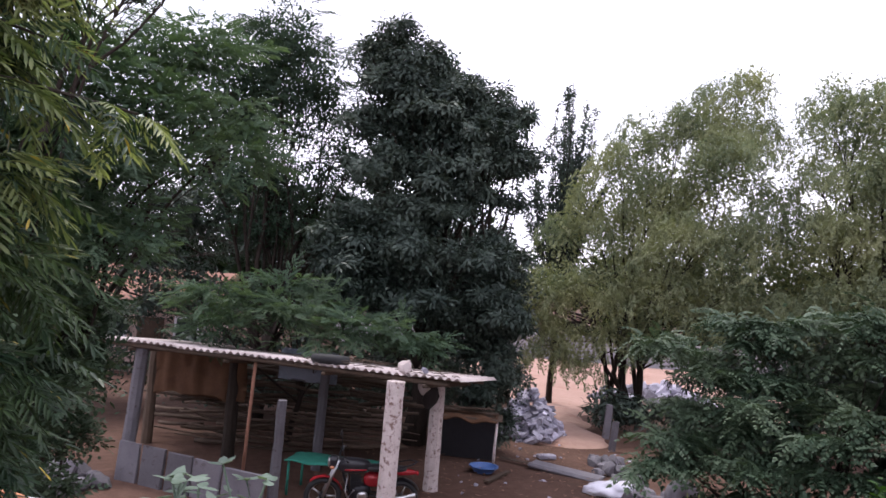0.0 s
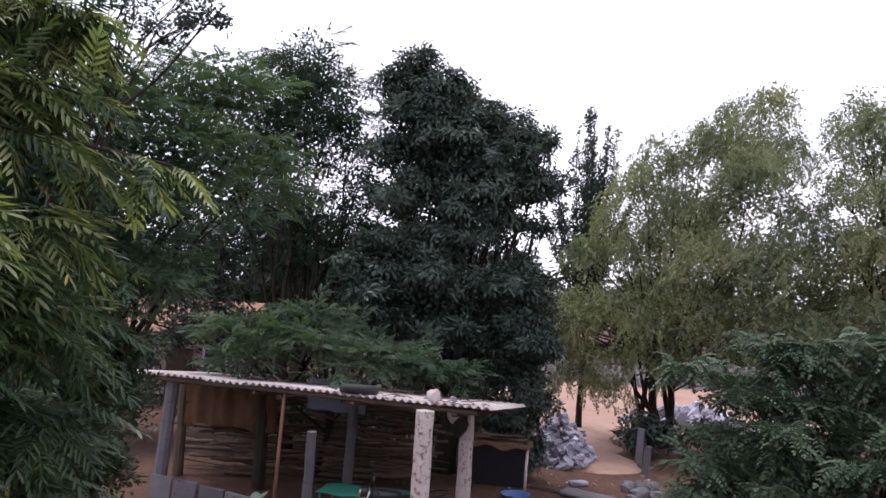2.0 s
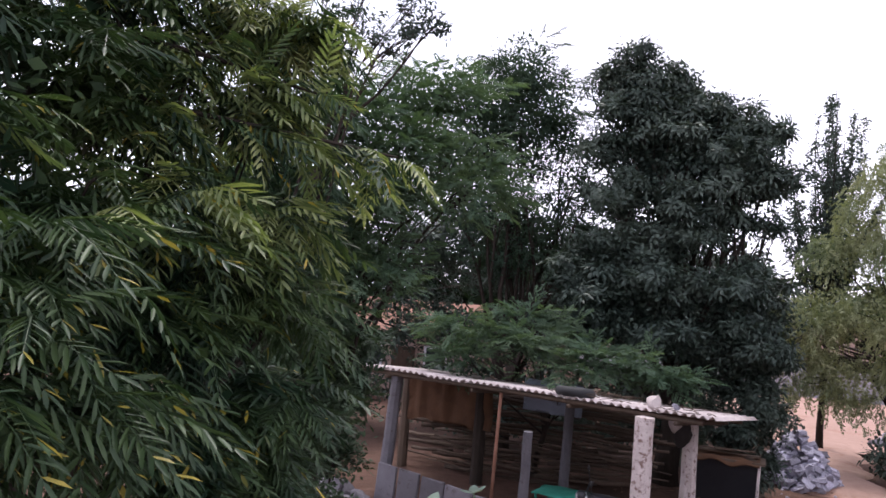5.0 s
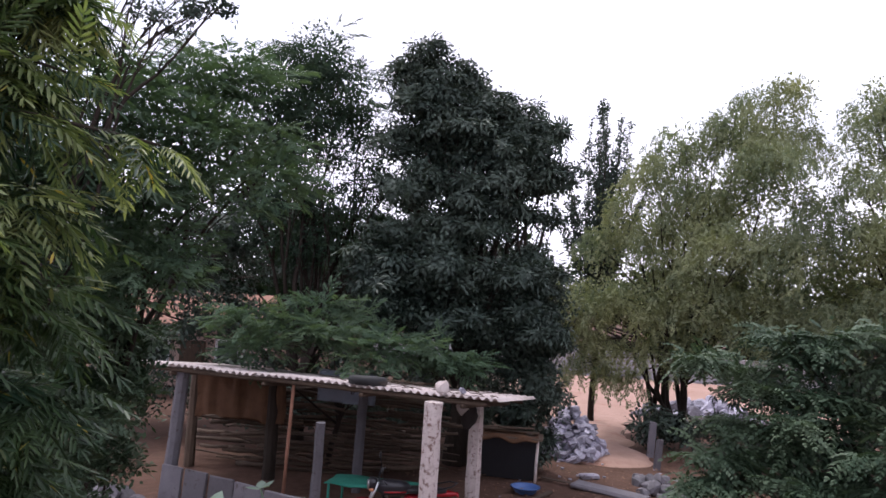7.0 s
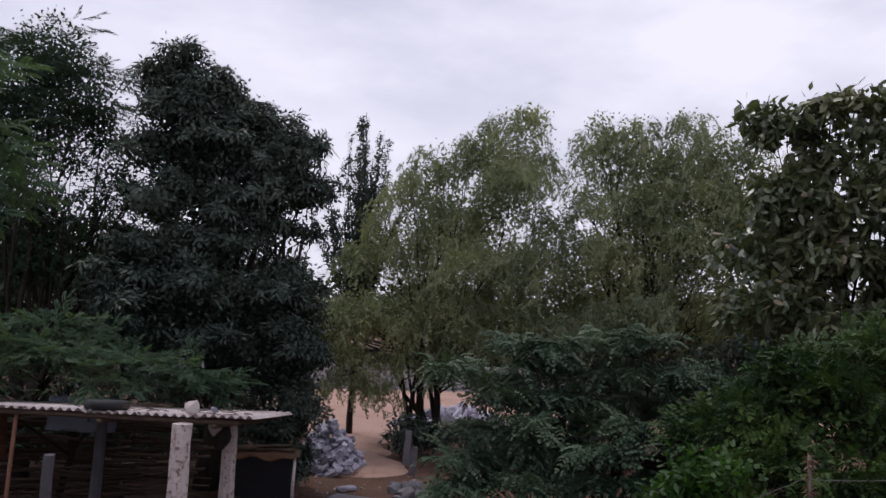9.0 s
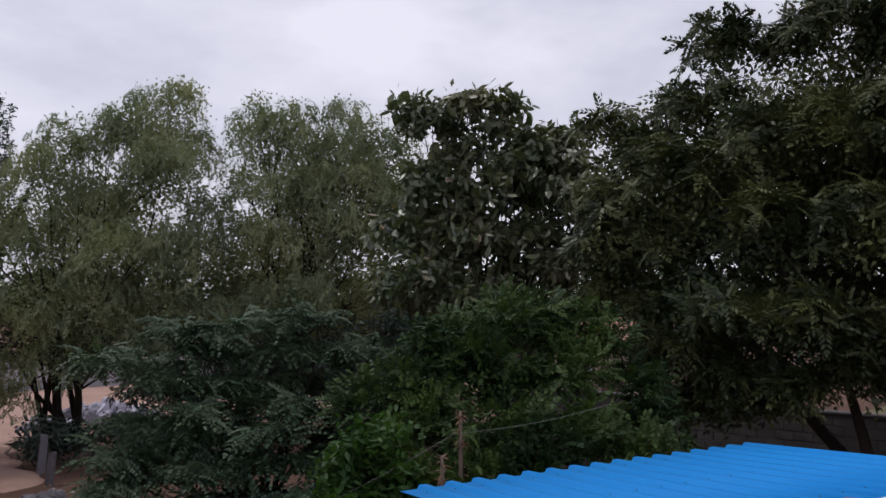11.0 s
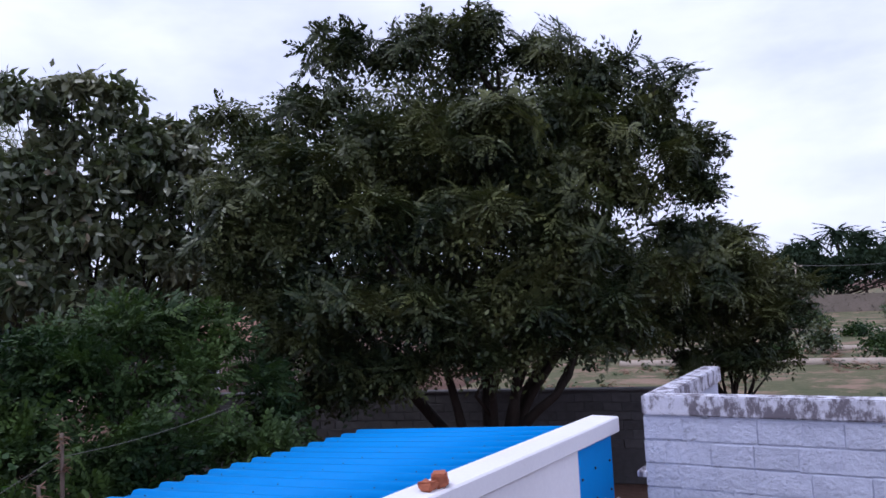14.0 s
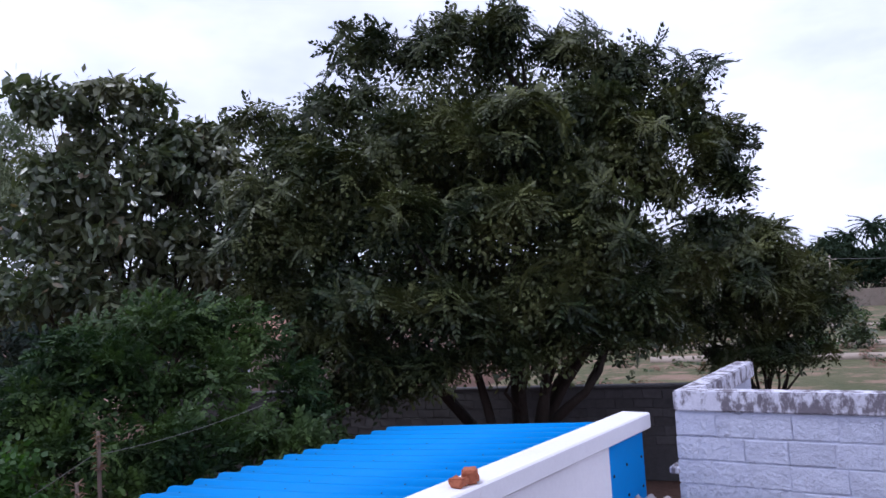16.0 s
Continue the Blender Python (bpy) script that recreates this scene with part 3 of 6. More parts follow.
def scatter(sprays, pos, heading, up, scale, rng):
    """Puts copies of the sprays at many places, as one set of verts and faces."""
    x = heading / (np.linalg.norm(heading, axis=1)[:, None] + 1e-9)
    y = np.cross(up, x)
    y /= np.linalg.norm(y, axis=1)[:, None] + 1e-9
    z = np.cross(x, y)
    frames = np.stack([x, y, z], 2) * scale[:, None, None]
    pick = rng.integers(0, len(sprays), len(pos))
    vs, fs, o = [], [], 0
    for k, (v, f) in enumerate(sprays):
        sel = pick == k
        c = int(sel.sum())
        if not c:
            continue
        w = np.einsum("nij,mj->nmi", frames[sel], v) + pos[sel][:, None]
        vs.append(w.reshape(-1, 3))
        fs.append((f[None] + (np.arange(c) * len(v))[:, None, None]).reshape(-1, f.shape[1]) + o)
        o += c * len(v)
    return np.concatenate(vs), np.concatenate(fs)


SPRAYS = {k: make_sprays(k, 6, 10 + n) for n, k in enumerate(("neem", "feather", "dark", "weep", "teak", "broad", "bush", "layer", "far", "inner", "inner_fine"))}


def crown_points(lobes, per_m2, rng, fill=0.35, flat=1.0, sub=0.42, grow=1.15, unit=1.0, deep=0.8, thick=9.0):
    """Spray places and headings: each lobe is broken into clumps, and the sprays sit on and in these clumps. Also places inside the lobes."""
    pos, out, inner = [], [], []
    for bearing, elev, dist, half_b, half_e in lobes:
        c = spot(bearing, elev, dist)
        rh, rv = grow * dist * math.tan(radians(half_b)), grow * dist * math.tan(radians(half_e))
        rd = min(0.5 * (rh + rv), thick)
        area = 4 * math.pi * ((rh * rv + rh * rd + rv * rd) / 3)
        r_cl = sub * min(rh, rv) + 0.1
        clumps = max(6, int(area / (r_cl * r_cl * 5.2)))
        b = radians(bearing)
        right, ahead = np.array((math.cos(b), -math.sin(b), 0)), np.array((math.sin(b), math.cos(b), 0))
        d = rng.normal(0, 1, (clumps, 3))
        d /= np.linalg.norm(d, axis=1)[:, None]
        d[:, 2] = np.where(d[:, 2] < -0.6, -d[:, 2] * 0.6, d[:, 2])
        reach = rng.uniform(fill, 1.0, clumps)[:, None] ** 0.5
        cc = c + (d[:, :1] * right * rh + d[:, 1:2] * ahead * rd + d[:, 2:3] * np.array((0, 0, rv))) * reach * 0.9
        n = max(3, int(area * per_m2 / clumps))
        for k in range(clumps):
            u = rng.normal(0, 1, (n, 3))
            u /= np.linalg.norm(u, axis=1)[:, None]
            u[:, 2] = np.where(u[:, 2] < -0.15, -u[:, 2], u[:, 2])
            s = r_cl * rng.uniform(0.55, 1.4)
            off = u * s * rng.uniform(0.55, 1.0, (n, 1))
            off[:, 2] *= 0.75 * flat
            pos.append(cc[k] + off)
            out.append(u * 0.7 + d[k] * 0.8)
        m = int(math.pi * rh * rv / (0.0145 * unit * unit))
        w = rng.normal(0, 1, (m, 3))
        w /= np.linalg.norm(w, axis=1)[:, None]
        w *= rng.uniform(0, 1, (m, 1)) ** 0.45 * deep
        inner.append(c + w[:, :1] * right * rh + w[:, 1:2] * ahead * rd + w[:, 2:3] * np.array((0, 0, rv)))
    return np.concatenate(pos), np.concatenate(out), np.concatenate(inner)


def foliage(name, lobes, kind, per_m2, mat, seed, size=1.0, flat=1.0, hang=0.25, fill=0.35, sub=0.42, cover=1.0, grow=1.15, core=()):
    rng = np.random.default_rng(seed)
    fine = kind not in ("teak", "far")
    unit = 5.0 if kind == "far" else 1.0 if fine else 1.3
    pos, out, inner = crown_points(lobes, per_m2, rng, fill, flat, sub, grow, unit, 0.85 if kind in ("feather", "weep", "layer", "bush") else 0.66)
    n = len(pos)
    head = out + rng.normal(0, 0.35, (n, 3))
    head[:, 2] -= hang
    up = np.tile(np.array((0, 0, 1.0)), (n, 1)) + rng.normal(0, 0.25, (n, 3))
    if kind == "weep":
        head[:, 2] = 0
    if kind in ("neem", "dark"):
        up = out + np.array((0, 0, 0.9)) + rng.normal(0, 0.3, (n, 3))
        head = rng.normal(0, 1, (n, 3))
    if kind in ("layer", "feather"):
        head[:, 2] *= 0.35
    v, f = scatter(SPRAYS[kind], pos, head, up, size * rng.uniform(0.75, 1.25, n), rng)
    inner = inner[rng.random(len(inner)) < cover]
    if len(inner):
        m = len(inner)
        scale = unit * rng.uniform(0.9, 1.45, m)
        v2, f2 = scatter(SPRAYS["inner_fine" if fine else "inner"], inner, rng.normal(0, 1, (m, 3)), rng.normal(0, 1, (m, 3)), scale, rng)
        v, f = np.concatenate([v, v2]), np.concatenate([f, f2 + len(v)])
    if core:
        heart = crown_points(core, 0.01, rng, 0.3, 1.0, 0.5, 1.0, 1.05, 1.0, 0.8)[2]
        m = len(heart)
        v2, f2 = scatter(SPRAYS["inner"], heart, rng.normal(0, 1, (m, 3)), rng.normal(0, 1, (m, 3)), 1.3 * rng.uniform(0.7, 1.2, m), rng)
        v, f = np.concatenate([v, v2]), np.concatenate([f, f2 + len(v)])
    return mesh_np(name, v, f, mat)


def limb_lines(base, lobes, rng, r0, fork=0.35, twigs=4, stout=1.0):
    """A trunk to the fork, a limb to each lobe, and twigs in the lobes."""
    base = np.asarray(base, float)
    centres = [spot(b, e, d) for b, e, d, _, _ in lobes]
    mid = np.mean(centres, axis=0)
    top = base + (mid - base) * np.array((fork, fork, fork))
    trunk = [(bend(base - (0, 0, 0.15), top, rng, 0.05, 9), (r0 * 1.25, r0 * 0.95, r0 * 0.8))]
    limbs = []
    for c, (b, e, d, hb, he) in zip(centres, lobes):
        start = trunk[0][0][rng.integers(5, 9)]
        r = stout * r0 * rng.uniform(0.28, 0.45)
        line = bend(start, c, rng, 0.07, 9, -0.04 * np.linalg.norm(c - start))
        own = [(line, (r, r * 0.55, r * 0.22))]
        rad = d * math.tan(radians(min(hb, he)))
        for _ in range(twigs):
            u = rng.normal(0, 1, 3)
            u /= np.linalg.norm(u)
            own.append((bend(line[rng.integers(4, 9)], c + u * rad * 0.95 + (0, 0, 0.2 * rad), rng, 0.08, 6), (r * 0.3, r * 0.15, 0.006)))
        limbs.append(own)
    return trunk, limbs


def tree(name, label, base, lobes, kind, per_m2, leaf_key, seed, r0=0.18, bark="bark", size=1.0, flat=1.0, hang=0.25, fill=0.35, fork=0.35, twigs=4, sub=0.42, category="tree", stems=1, cover=1.0, grow=1.15, core=(), every=1, stout=1.0):
    """A tree or bush: trunk, limbs and a crown of many leaf sprays."""
    t = thing(name, label, category, pose(base[0], base[1], base[2]))
    inv = Matrix.Translation((-base[0], -base[1], -base[2]))
    rng = np.random.default_rng(seed + 500)
    trunk, limbs = limb_lines(base, lobes[::every], rng, r0, fork, twigs, stout)
    for k in range(stems - 1):
        shift = np.array((rng.uniform(-0.5, 0.5), rng.uniform(-0.5, 0.5), 0)) * (0.4 + 0.5 * stems * 0.2)
        tgt = spot(*lobes[k % len(lobes)][:3])
        more = [(bend(np.asarray(base) + shift - (0, 0, 0.15), np.asarray(base) + shift + (tgt - base) * 0.7, rng, 0.05, 9), (r0 * 0.9, r0 * 0.5, r0 * 0.3))]
        part("trunk", tubes_mesh("trunk", more, M[bark]), t, m=inv)
    part("trunk", tubes_mesh("trunk", trunk, M[bark]), t, m=inv)
    for own in limbs:
        part("limb", tubes_mesh("limb", own, M[bark], 5), t, m=inv)
    crown = foliage("crown", lobes, kind, per_m2, M[leaf_key], seed, size, flat, hang, fill, sub, cover, grow, core)
    tagged(part("crown", crown, t, m=inv), kind="stuff")
    return t

# ---- ground and walls ----
def ground_sheet(name, x0, x1, y0, y1, nx, ny, mat, height, z=0.0):
    xs, ys = np.linspace(x0, x1, nx), np.linspace(y0, y1, ny)
    gx, gy = np.meshgrid(xs, ys, indexing="ij")
    gz = np.array([[z + height * noise.noise(Vector((a * 0.5, b * 0.5, z + 1.7))) + height * 0.5 * noise.noise(Vector((a * 1.7, b * 1.7, 4.1))) for b in ys] for a in xs])
    v = np.stack([gx, gy, gz], -1).reshape(-1, 3)
    i, j = np.meshgrid(np.arange(nx - 1), np.arange(ny - 1), indexing="ij")
    f = np.stack([i * ny + j, (i + 1) * ny + j, (i + 1) * ny + j + 1, i * ny + j + 1], -1).reshape(-1, 4)
    return mesh_np(name, v, f, mat, True)


far = np.concatenate([-np.geomspace(1500, 40, 9), np.linspace(-30, 40, 120), np.geomspace(50, 1500, 9)])
fx, fy = np.meshgrid(far, far, indexing="ij")
fz = np.array([[0.05 * noise.noise(Vector((a * 0.6, b * 0.6, 1.7))) + 0.03 * noise.noise(Vector((a * 1.9, b * 1.9, 4.1))) if abs(a) < 60 and abs(b) < 60 else 0.0 for b in far] for a in far])
gi, gj = np.meshgrid(np.arange(len(far) - 1), np.arange(len(far) - 1), indexing="ij")
gn = len(far)
gf = np.stack([gi * gn + gj, (gi + 1) * gn + gj, (gi + 1) * gn + gj + 1, gi * gn + gj + 1], -1).reshape(-1, 4)
thing("ground", "brown trodden earth of a farmyard", "ground", kind="structure", me=mesh_np("ground", np.stack([fx, fy, fz], -1).reshape(-1, 3), gf, M["dirt"], True))
thing("road", "pale orange dirt road beyond the yard", "road", kind="structure", me=ground_sheet("road", 1.2, 30, 27.5, 45.3, 40, 26, M["road"], 0.05, 0.1))


def lane_sheet(pts, half, z):
    """A worn lane along a line of places, thicker in its middle, with ragged edges that dip into the ground."""
    line = np.array([Vector(p) for p in pts])
    n, m = 60, 17
    u = np.linspace(0, len(line) - 1, n)
    mid = np.stack([np.interp(u, np.arange(len(line)), line[:, k]) for k in (0, 1)], -1)
    tan = np.gradient(mid, axis=0)
    tan /= np.linalg.norm(tan, axis=1)[:, None]
    nor = np.stack([-tan[:, 1], tan[:, 0]], -1)
    w = np.linspace(-1, 1, m)
    grid = np.zeros((n, m, 3))
    for i in range(n):
        for j in range(m):
            ragged = half * (1 + 0.35 * noise.noise(Vector((mid[i][0], mid[i][1], w[j] * 0.3))))
            p = mid[i] + nor[i] * w[j] * ragged
            ends = min(1.0, i / 6, (n - 1 - i) / 2 + 0.4)
            grid[i, j] = (p[0], p[1], z * (1 - w[j] ** 4) * ends - 0.07 + 0.06 * noise.noise(Vector((p[0] * 1.6, p[1] * 1.6, 2.0))))
    a, b = np.meshgrid(np.arange(n - 1), np.arange(m - 1), indexing="ij")
    f = np.stack([a * m + b, a * m + b + 1, (a + 1) * m + b + 1, (a + 1) * m + b], -1).reshape(-1, 4)
    return mesh_np("lane", grid.reshape(-1, 3), f[:, ::-1], M["road"], True)


thing("lane", "pale sandy lane worn between the yard and the road", "lane", kind="structure", me=lane_sheet([(4.1, 20.4), (4.15, 22.5), (4.3, 25), (5.0, 29.5)], 1.15, 0.2))
thing("field", "dry grass field with bare earth patches", "field", kind="structure", me=ground_sheet("field", 18.5, 300, -160, 12, 70, 50, M["field"], 0.1, 0.12))

# low bunds across the field
for k, (x0, y0, x1, y1) in enumerate([(39.5, -26, 41.5, 6), (46.5, -30, 49.5, 8), (62, -40, 66, 9)]):
    n = 24
    line = np.stack([np.linspace(x0, x1, n), np.linspace(y0, y1, n), np.full(n, 0.16)], -1)
    line[:, 0] += np.random.default_rng(k).normal(0, 0.12, n)
    b = thing("field_bund", "low pale cement bund across the field", "bund", kind="structure", me=tubes_mesh("field_bund", [(line, (0.24, 0.26))], M["bund"], 6))


def wall_run(name, label, p0, p1, height, thick, mat, coping=0.0):
    p0, p1 = Vector(p0), Vector(p1)
    length = (p1 - p0).length
    ang = math.degrees(math.atan2(p1.y - p0.y, p1.x - p0.x))
    bm = bm_box(length, thick, height, 0.015)
    bmesh.ops.subdivide_edges(bm, edges=[e for e in bm.edges if e.calc_length() > 1.0], cuts=8)
    for v in bm.verts:
        v.co += Vector((0, 0, 0.03 * noise.noise(Vector((v.co.x * 0.7, 0, v.co.z))) if v.co.z > height * 0.6 else 0))
    mid = (p0 + p1) / 2
    w = thing(name, label, "wall", pose(mid.x, mid.y, 0, 0, 0, ang), kind="structure", me=mesh_bm(name, bm, mat))
    if coping:
        part("coping", box_mesh("coping", mat, length + 0.04, thick + 0.08, coping, 0.02, (0, 0, height + 0.002)), w)
    return w


wall_run("wall_far", "grey plastered boundary wall across the dirt road", (-6, 46.5), (34, 46.0), 1.5, 0.25, M["grey_wall"], 0.08)
wall_run("wall_field", "long weathered boundary wall at the field's end", (96, 60), (112, -120), 2.25, 0.3, M["field_wall"])
yard_wall = wall_run("wall_yard", "dark weathered cement block compound wall", (17.04, 1.0), (16.2, 16.0), 1.98, 0.22, M["compound"], 0.07)

# ---- neighbour's blue shed ----
U = np.array((math.cos(-0.226), math.sin(-0.226), 0.0))
W_ = np.array((-U[1], U[0], 0.0))


def blue_shed():
    t = thing("blue_roof_shed", "small white plastered shed with blue corrugated metal roof", "shed", pose(3.226, 2.273, 0, 0, 0, -12.95))
    # local axes: x along the eave, y towards the eave
    x_near, depth, pitch = -0.276, 2.296, 0.234
    ribs = 16
    prof = []
    for k in range(ribs):
        x = x_near + k * pitch
        prof += [(x, 0.0), (x + pitch * 0.58, 0.0), (x + pitch * 0.68, 0.03), (x + pitch * 0.9, 0.03), (x + pitch * 0.985, 0.004)]
    prof.append((x_near + ribs * pitch, 0.0))
    prof = np.array(prof)
    per = 5 * 4
    for s in range(4):
        pr = prof[s * per:(s + 1) * per + 1]
        n = len(pr)
        lift = 0.003 * s
        rows_v = []
        for yy in (-0.08, depth * 0.5, depth):
            zz = 2.995 - (yy / depth) * 0.15 + lift
            rows_v.append(np.stack([pr[:, 0], np.full(n, yy), pr[:, 1] + zz], -1))
        top = np.concatenate(rows_v)
        v = np.concatenate([top, top - (0, 0, 0.004)])
        i, j = np.meshgrid(np.arange(2), np.arange(n - 1), indexing="ij")
        q = np.stack([i * n + j, i * n + j + 1, (i + 1) * n + j + 1, (i + 1) * n + j], -1).reshape(-1, 4)
        edge = np.array([(2 * n + j, 2 * n + j + 1, 5 * n + j + 1, 5 * n + j) for j in range(n - 1)] + [(j + 1, j, 3 * n + j, 3 * n + j + 1) for j in range(n - 1)])
        sheet = part("roof_sheet", mesh_np("roof_sheet", v, [np.concatenate([q, q[:, ::-1] + 3 * n, edge])], M["blue"]), t)
        for k in range(4):
            for yy in (0.3, 1.2, 2.1):
                part("screw", box_mesh("screw", M["dark_metal"], 0.009, 0.009, 0.007, 0.002, (x_near + s * 4 * pitch + k * pitch + 0.12, yy, 2.996 - yy / depth * 0.15 + lift)), sheet)
    # the long lap gap lines near the beam
    part("flashing", box_mesh("flashing", M["dark_metal"], 0.3, 0.018, 0.006, 0.002, (0.75, 0.3, 2.985)), t)
    part("flashing", box_mesh("flashing", M["dark_metal"], 0.12, 0.02, 0.006, 0.002, (1.35, 1.5, 2.905)), t)
    # the beam on the wall and the wall itself
    bm = bm_box(4.8, 0.27, 0.14, 0.012, (1.496, -0.235, 2.924))
    part("ring_beam", mesh_bm("ring_beam", bm, M["white_plaster"]), t, "white painted concrete beam")
    part("front_wall", box_mesh("front_wall", M["white_plaster"], 3.9, 0.2, 2.92, 0.01, (1.13, -0.225, 0.0)), t)
    part("side_wall", box_mesh("side_wall", M["white_plaster"], 0.16, 1.95, 2.68, 0.01, (0.0, 0.9, 0.0)), t)
    part("side_wall", box_mesh("side_wall", M["white_plaster"], 0.16, 1.95, 2.68, 0.01, (3.2, 0.9, 0.0)), t)
    part("back_wall", box_mesh("back_wall", M["white_plaster"], 3.3, 0.16, 2.68, 0.01, (1.6, 1.97, 0.0)), t)
    panel = part("door_panel", box_mesh("door_panel", M["blue"], 0.72, 0.03, 2.2, 0.004, (3.45, -0.3, 0.715)), t, "blue sheet metal panel under the beam")
    for zz in (2.1, 2.4, 2.65):
        for xx in (3.15, 3.42, 3.74):
            part("rivet", box_mesh("rivet", M["dark_metal"], 0.022, 0.012, 0.022, 0.004, (xx, -0.319, zz + 0.04 * (xx > 3.4))), panel)
    return t


shed_blue = blue_shed()


def broken_brick(m, sx, sy, sz, seed):
    bm = bm_box(sx, sy, sz, 0.012, seg=2)
    bmesh.ops.subdivide_edges(bm, edges=bm.edges[:], cuts=1)
    for v in bm.verts:
        v.co += 0.014 * noise.noise_vector(v.co * 25 + Vector((seed, 0, 0)))
    return thing("broken_brick", "chipped red brick lying on the white beam", "brick", m, "bricks on the beam", me=mesh_bm("broken_brick", bm, M["brick_red"]))


_o = Vector((3.226, 2.273, 0))
for s, (a, b, sx, sz, r, sd) in enumerate([(1.17, -0.28, 0.13, 0.085, 20, 3), (1.06, -0.27, 0.09, 0.055, -15, 9)]):
    p = _o + Vector(U) * a + Vector(W_) * b
    broken_brick(pose(p.x, p.y, 3.065, 0, 0, r), sx, 0.1, sz, sd)


# ---- neighbour's block parapet ----
def block_parapet():
    ang = math.degrees(math.atan2(-0.17, 0.985))
    t = thing("parapet_block_wall", "whitewashed cement block wall with stained coping", "wall", pose(6.92, 0.83, 0, 0, 0, ang), kind="structure")
    # local: x away from the terrace, y towards the shed; the near face is x = 0
    part("core", box_mesh("core", M["white_wash"], 0.13, 4.19, 3.08, 0.004, (0.0755, -2.1, 0)), t)
    part("core", box_mesh("core", M["white_wash"], 2.3, 0.15, 3.08, 0.004, (1.3, -0.09, 0)), t)
    part("coping", box_mesh("coping", M["coping"], 0.2, 4.2, 0.17, 0.012, (0.08, -2.1, 3.083), seg=2), t, "stained whitewashed coping")
    part("coping", box_mesh("coping", M["coping"], 2.3, 0.2, 0.17, 0.012, (1.335, -0.1, 3.083), seg=2), t, "stained whitewashed coping")
    part("ledge", box_mesh("ledge", M["coping"], 0.2, 0.1, 0.06, 0.01, (0.1, 0.035, 2.53)), t)
    rng = random.Random(4)
    course = 0.203
    shapes = {}
    for row in range(8):
        z = 3.075 - course * (row + 1)
        y = -0.0
        first = True
        while y > -4.1:
            w = rng.choice((0.3, 0.34, 0.38, 0.42)) * (0.6 if first and row % 2 else 1)
            key = round(w, 3)
            if key not in shapes:
                shapes[key] = box_mesh("block", M["white_wash"], 0.02, w - 0.0015, course - 0.015, 0.006, rough=0.005, seed=int(w * 1000))
            part("block", shapes[key], t, m=pose(0.0085 + rng.uniform(-0.002, 0.002), y - w / 2, z + rng.uniform(-0.003, 0.003), 0, rng.uniform(-0.4, 0.4), 0))
            y -= w
            first = False
    return t


block_parapet()


def corrugated(length, width, pitch, amp, thick=0.007, per=8):
    """A sheet: waves across x, running along y; its base edge at the origin."""
    n = int(length / pitch * per) + 1
    x = np.linspace(0, length, n)
    z = amp * np.sin(2 * np.pi * x / pitch)
    v = np.concatenate([np.stack([x, np.full(n, y), z + h], -1) for h in (0, -thick) for y in (0, width)])
    j = np.arange(n - 1)
    top = np.stack([j, j + 1, n + j + 1, n + j], -1)
    bot = np.stack([2 * n + j + 1, 2 * n + j, 3 * n + j, 3 * n + j + 1], -1)
    e1 = np.stack([j + 1, j, 2 * n + j, 2 * n + j + 1], -1)
    e2 = np.stack([n + j, n + j + 1, 3 * n + j + 1, 3 * n + j], -1)
    return v, np.concatenate([top, bot, e1, e2, np.array([(0, n, 3 * n, 2 * n), (n - 1, 3 * n - 1, 4 * n - 1, 2 * n - 1)])])


v, f = corrugated(0.9, 1.2, 0.146, 0.026)
low = thing("low_sheet_roof", "weathered grey corrugated sheet low beside the white wall", "roof", pose(6.45, 0.3, 2.4, -6, 0, 75), me=mesh_np("low_sheet_roof", v, f, M["asbestos"], True))
part("support", box_mesh("support", M["grey_wall"], 1.0, 0.12, 2.55, 0.01, (0.55, 0.5, -2.6)), low)

# own house under the camera
own = thing("terrace_house", "plain flat-roofed house that carries the terrace", "house", kind="structure")
part("roof_slab", box_mesh("roof_slab", M["roof_slab"], 6.0, 7.0, 0.14, 0.02, (-0.6, -3.2, 2.5)), own)
part("wall", box_mesh("wall", M["white_paint"], 5.8, 6.7, 2.5, 0.02, (-0.6, -3.2, 0)), own)


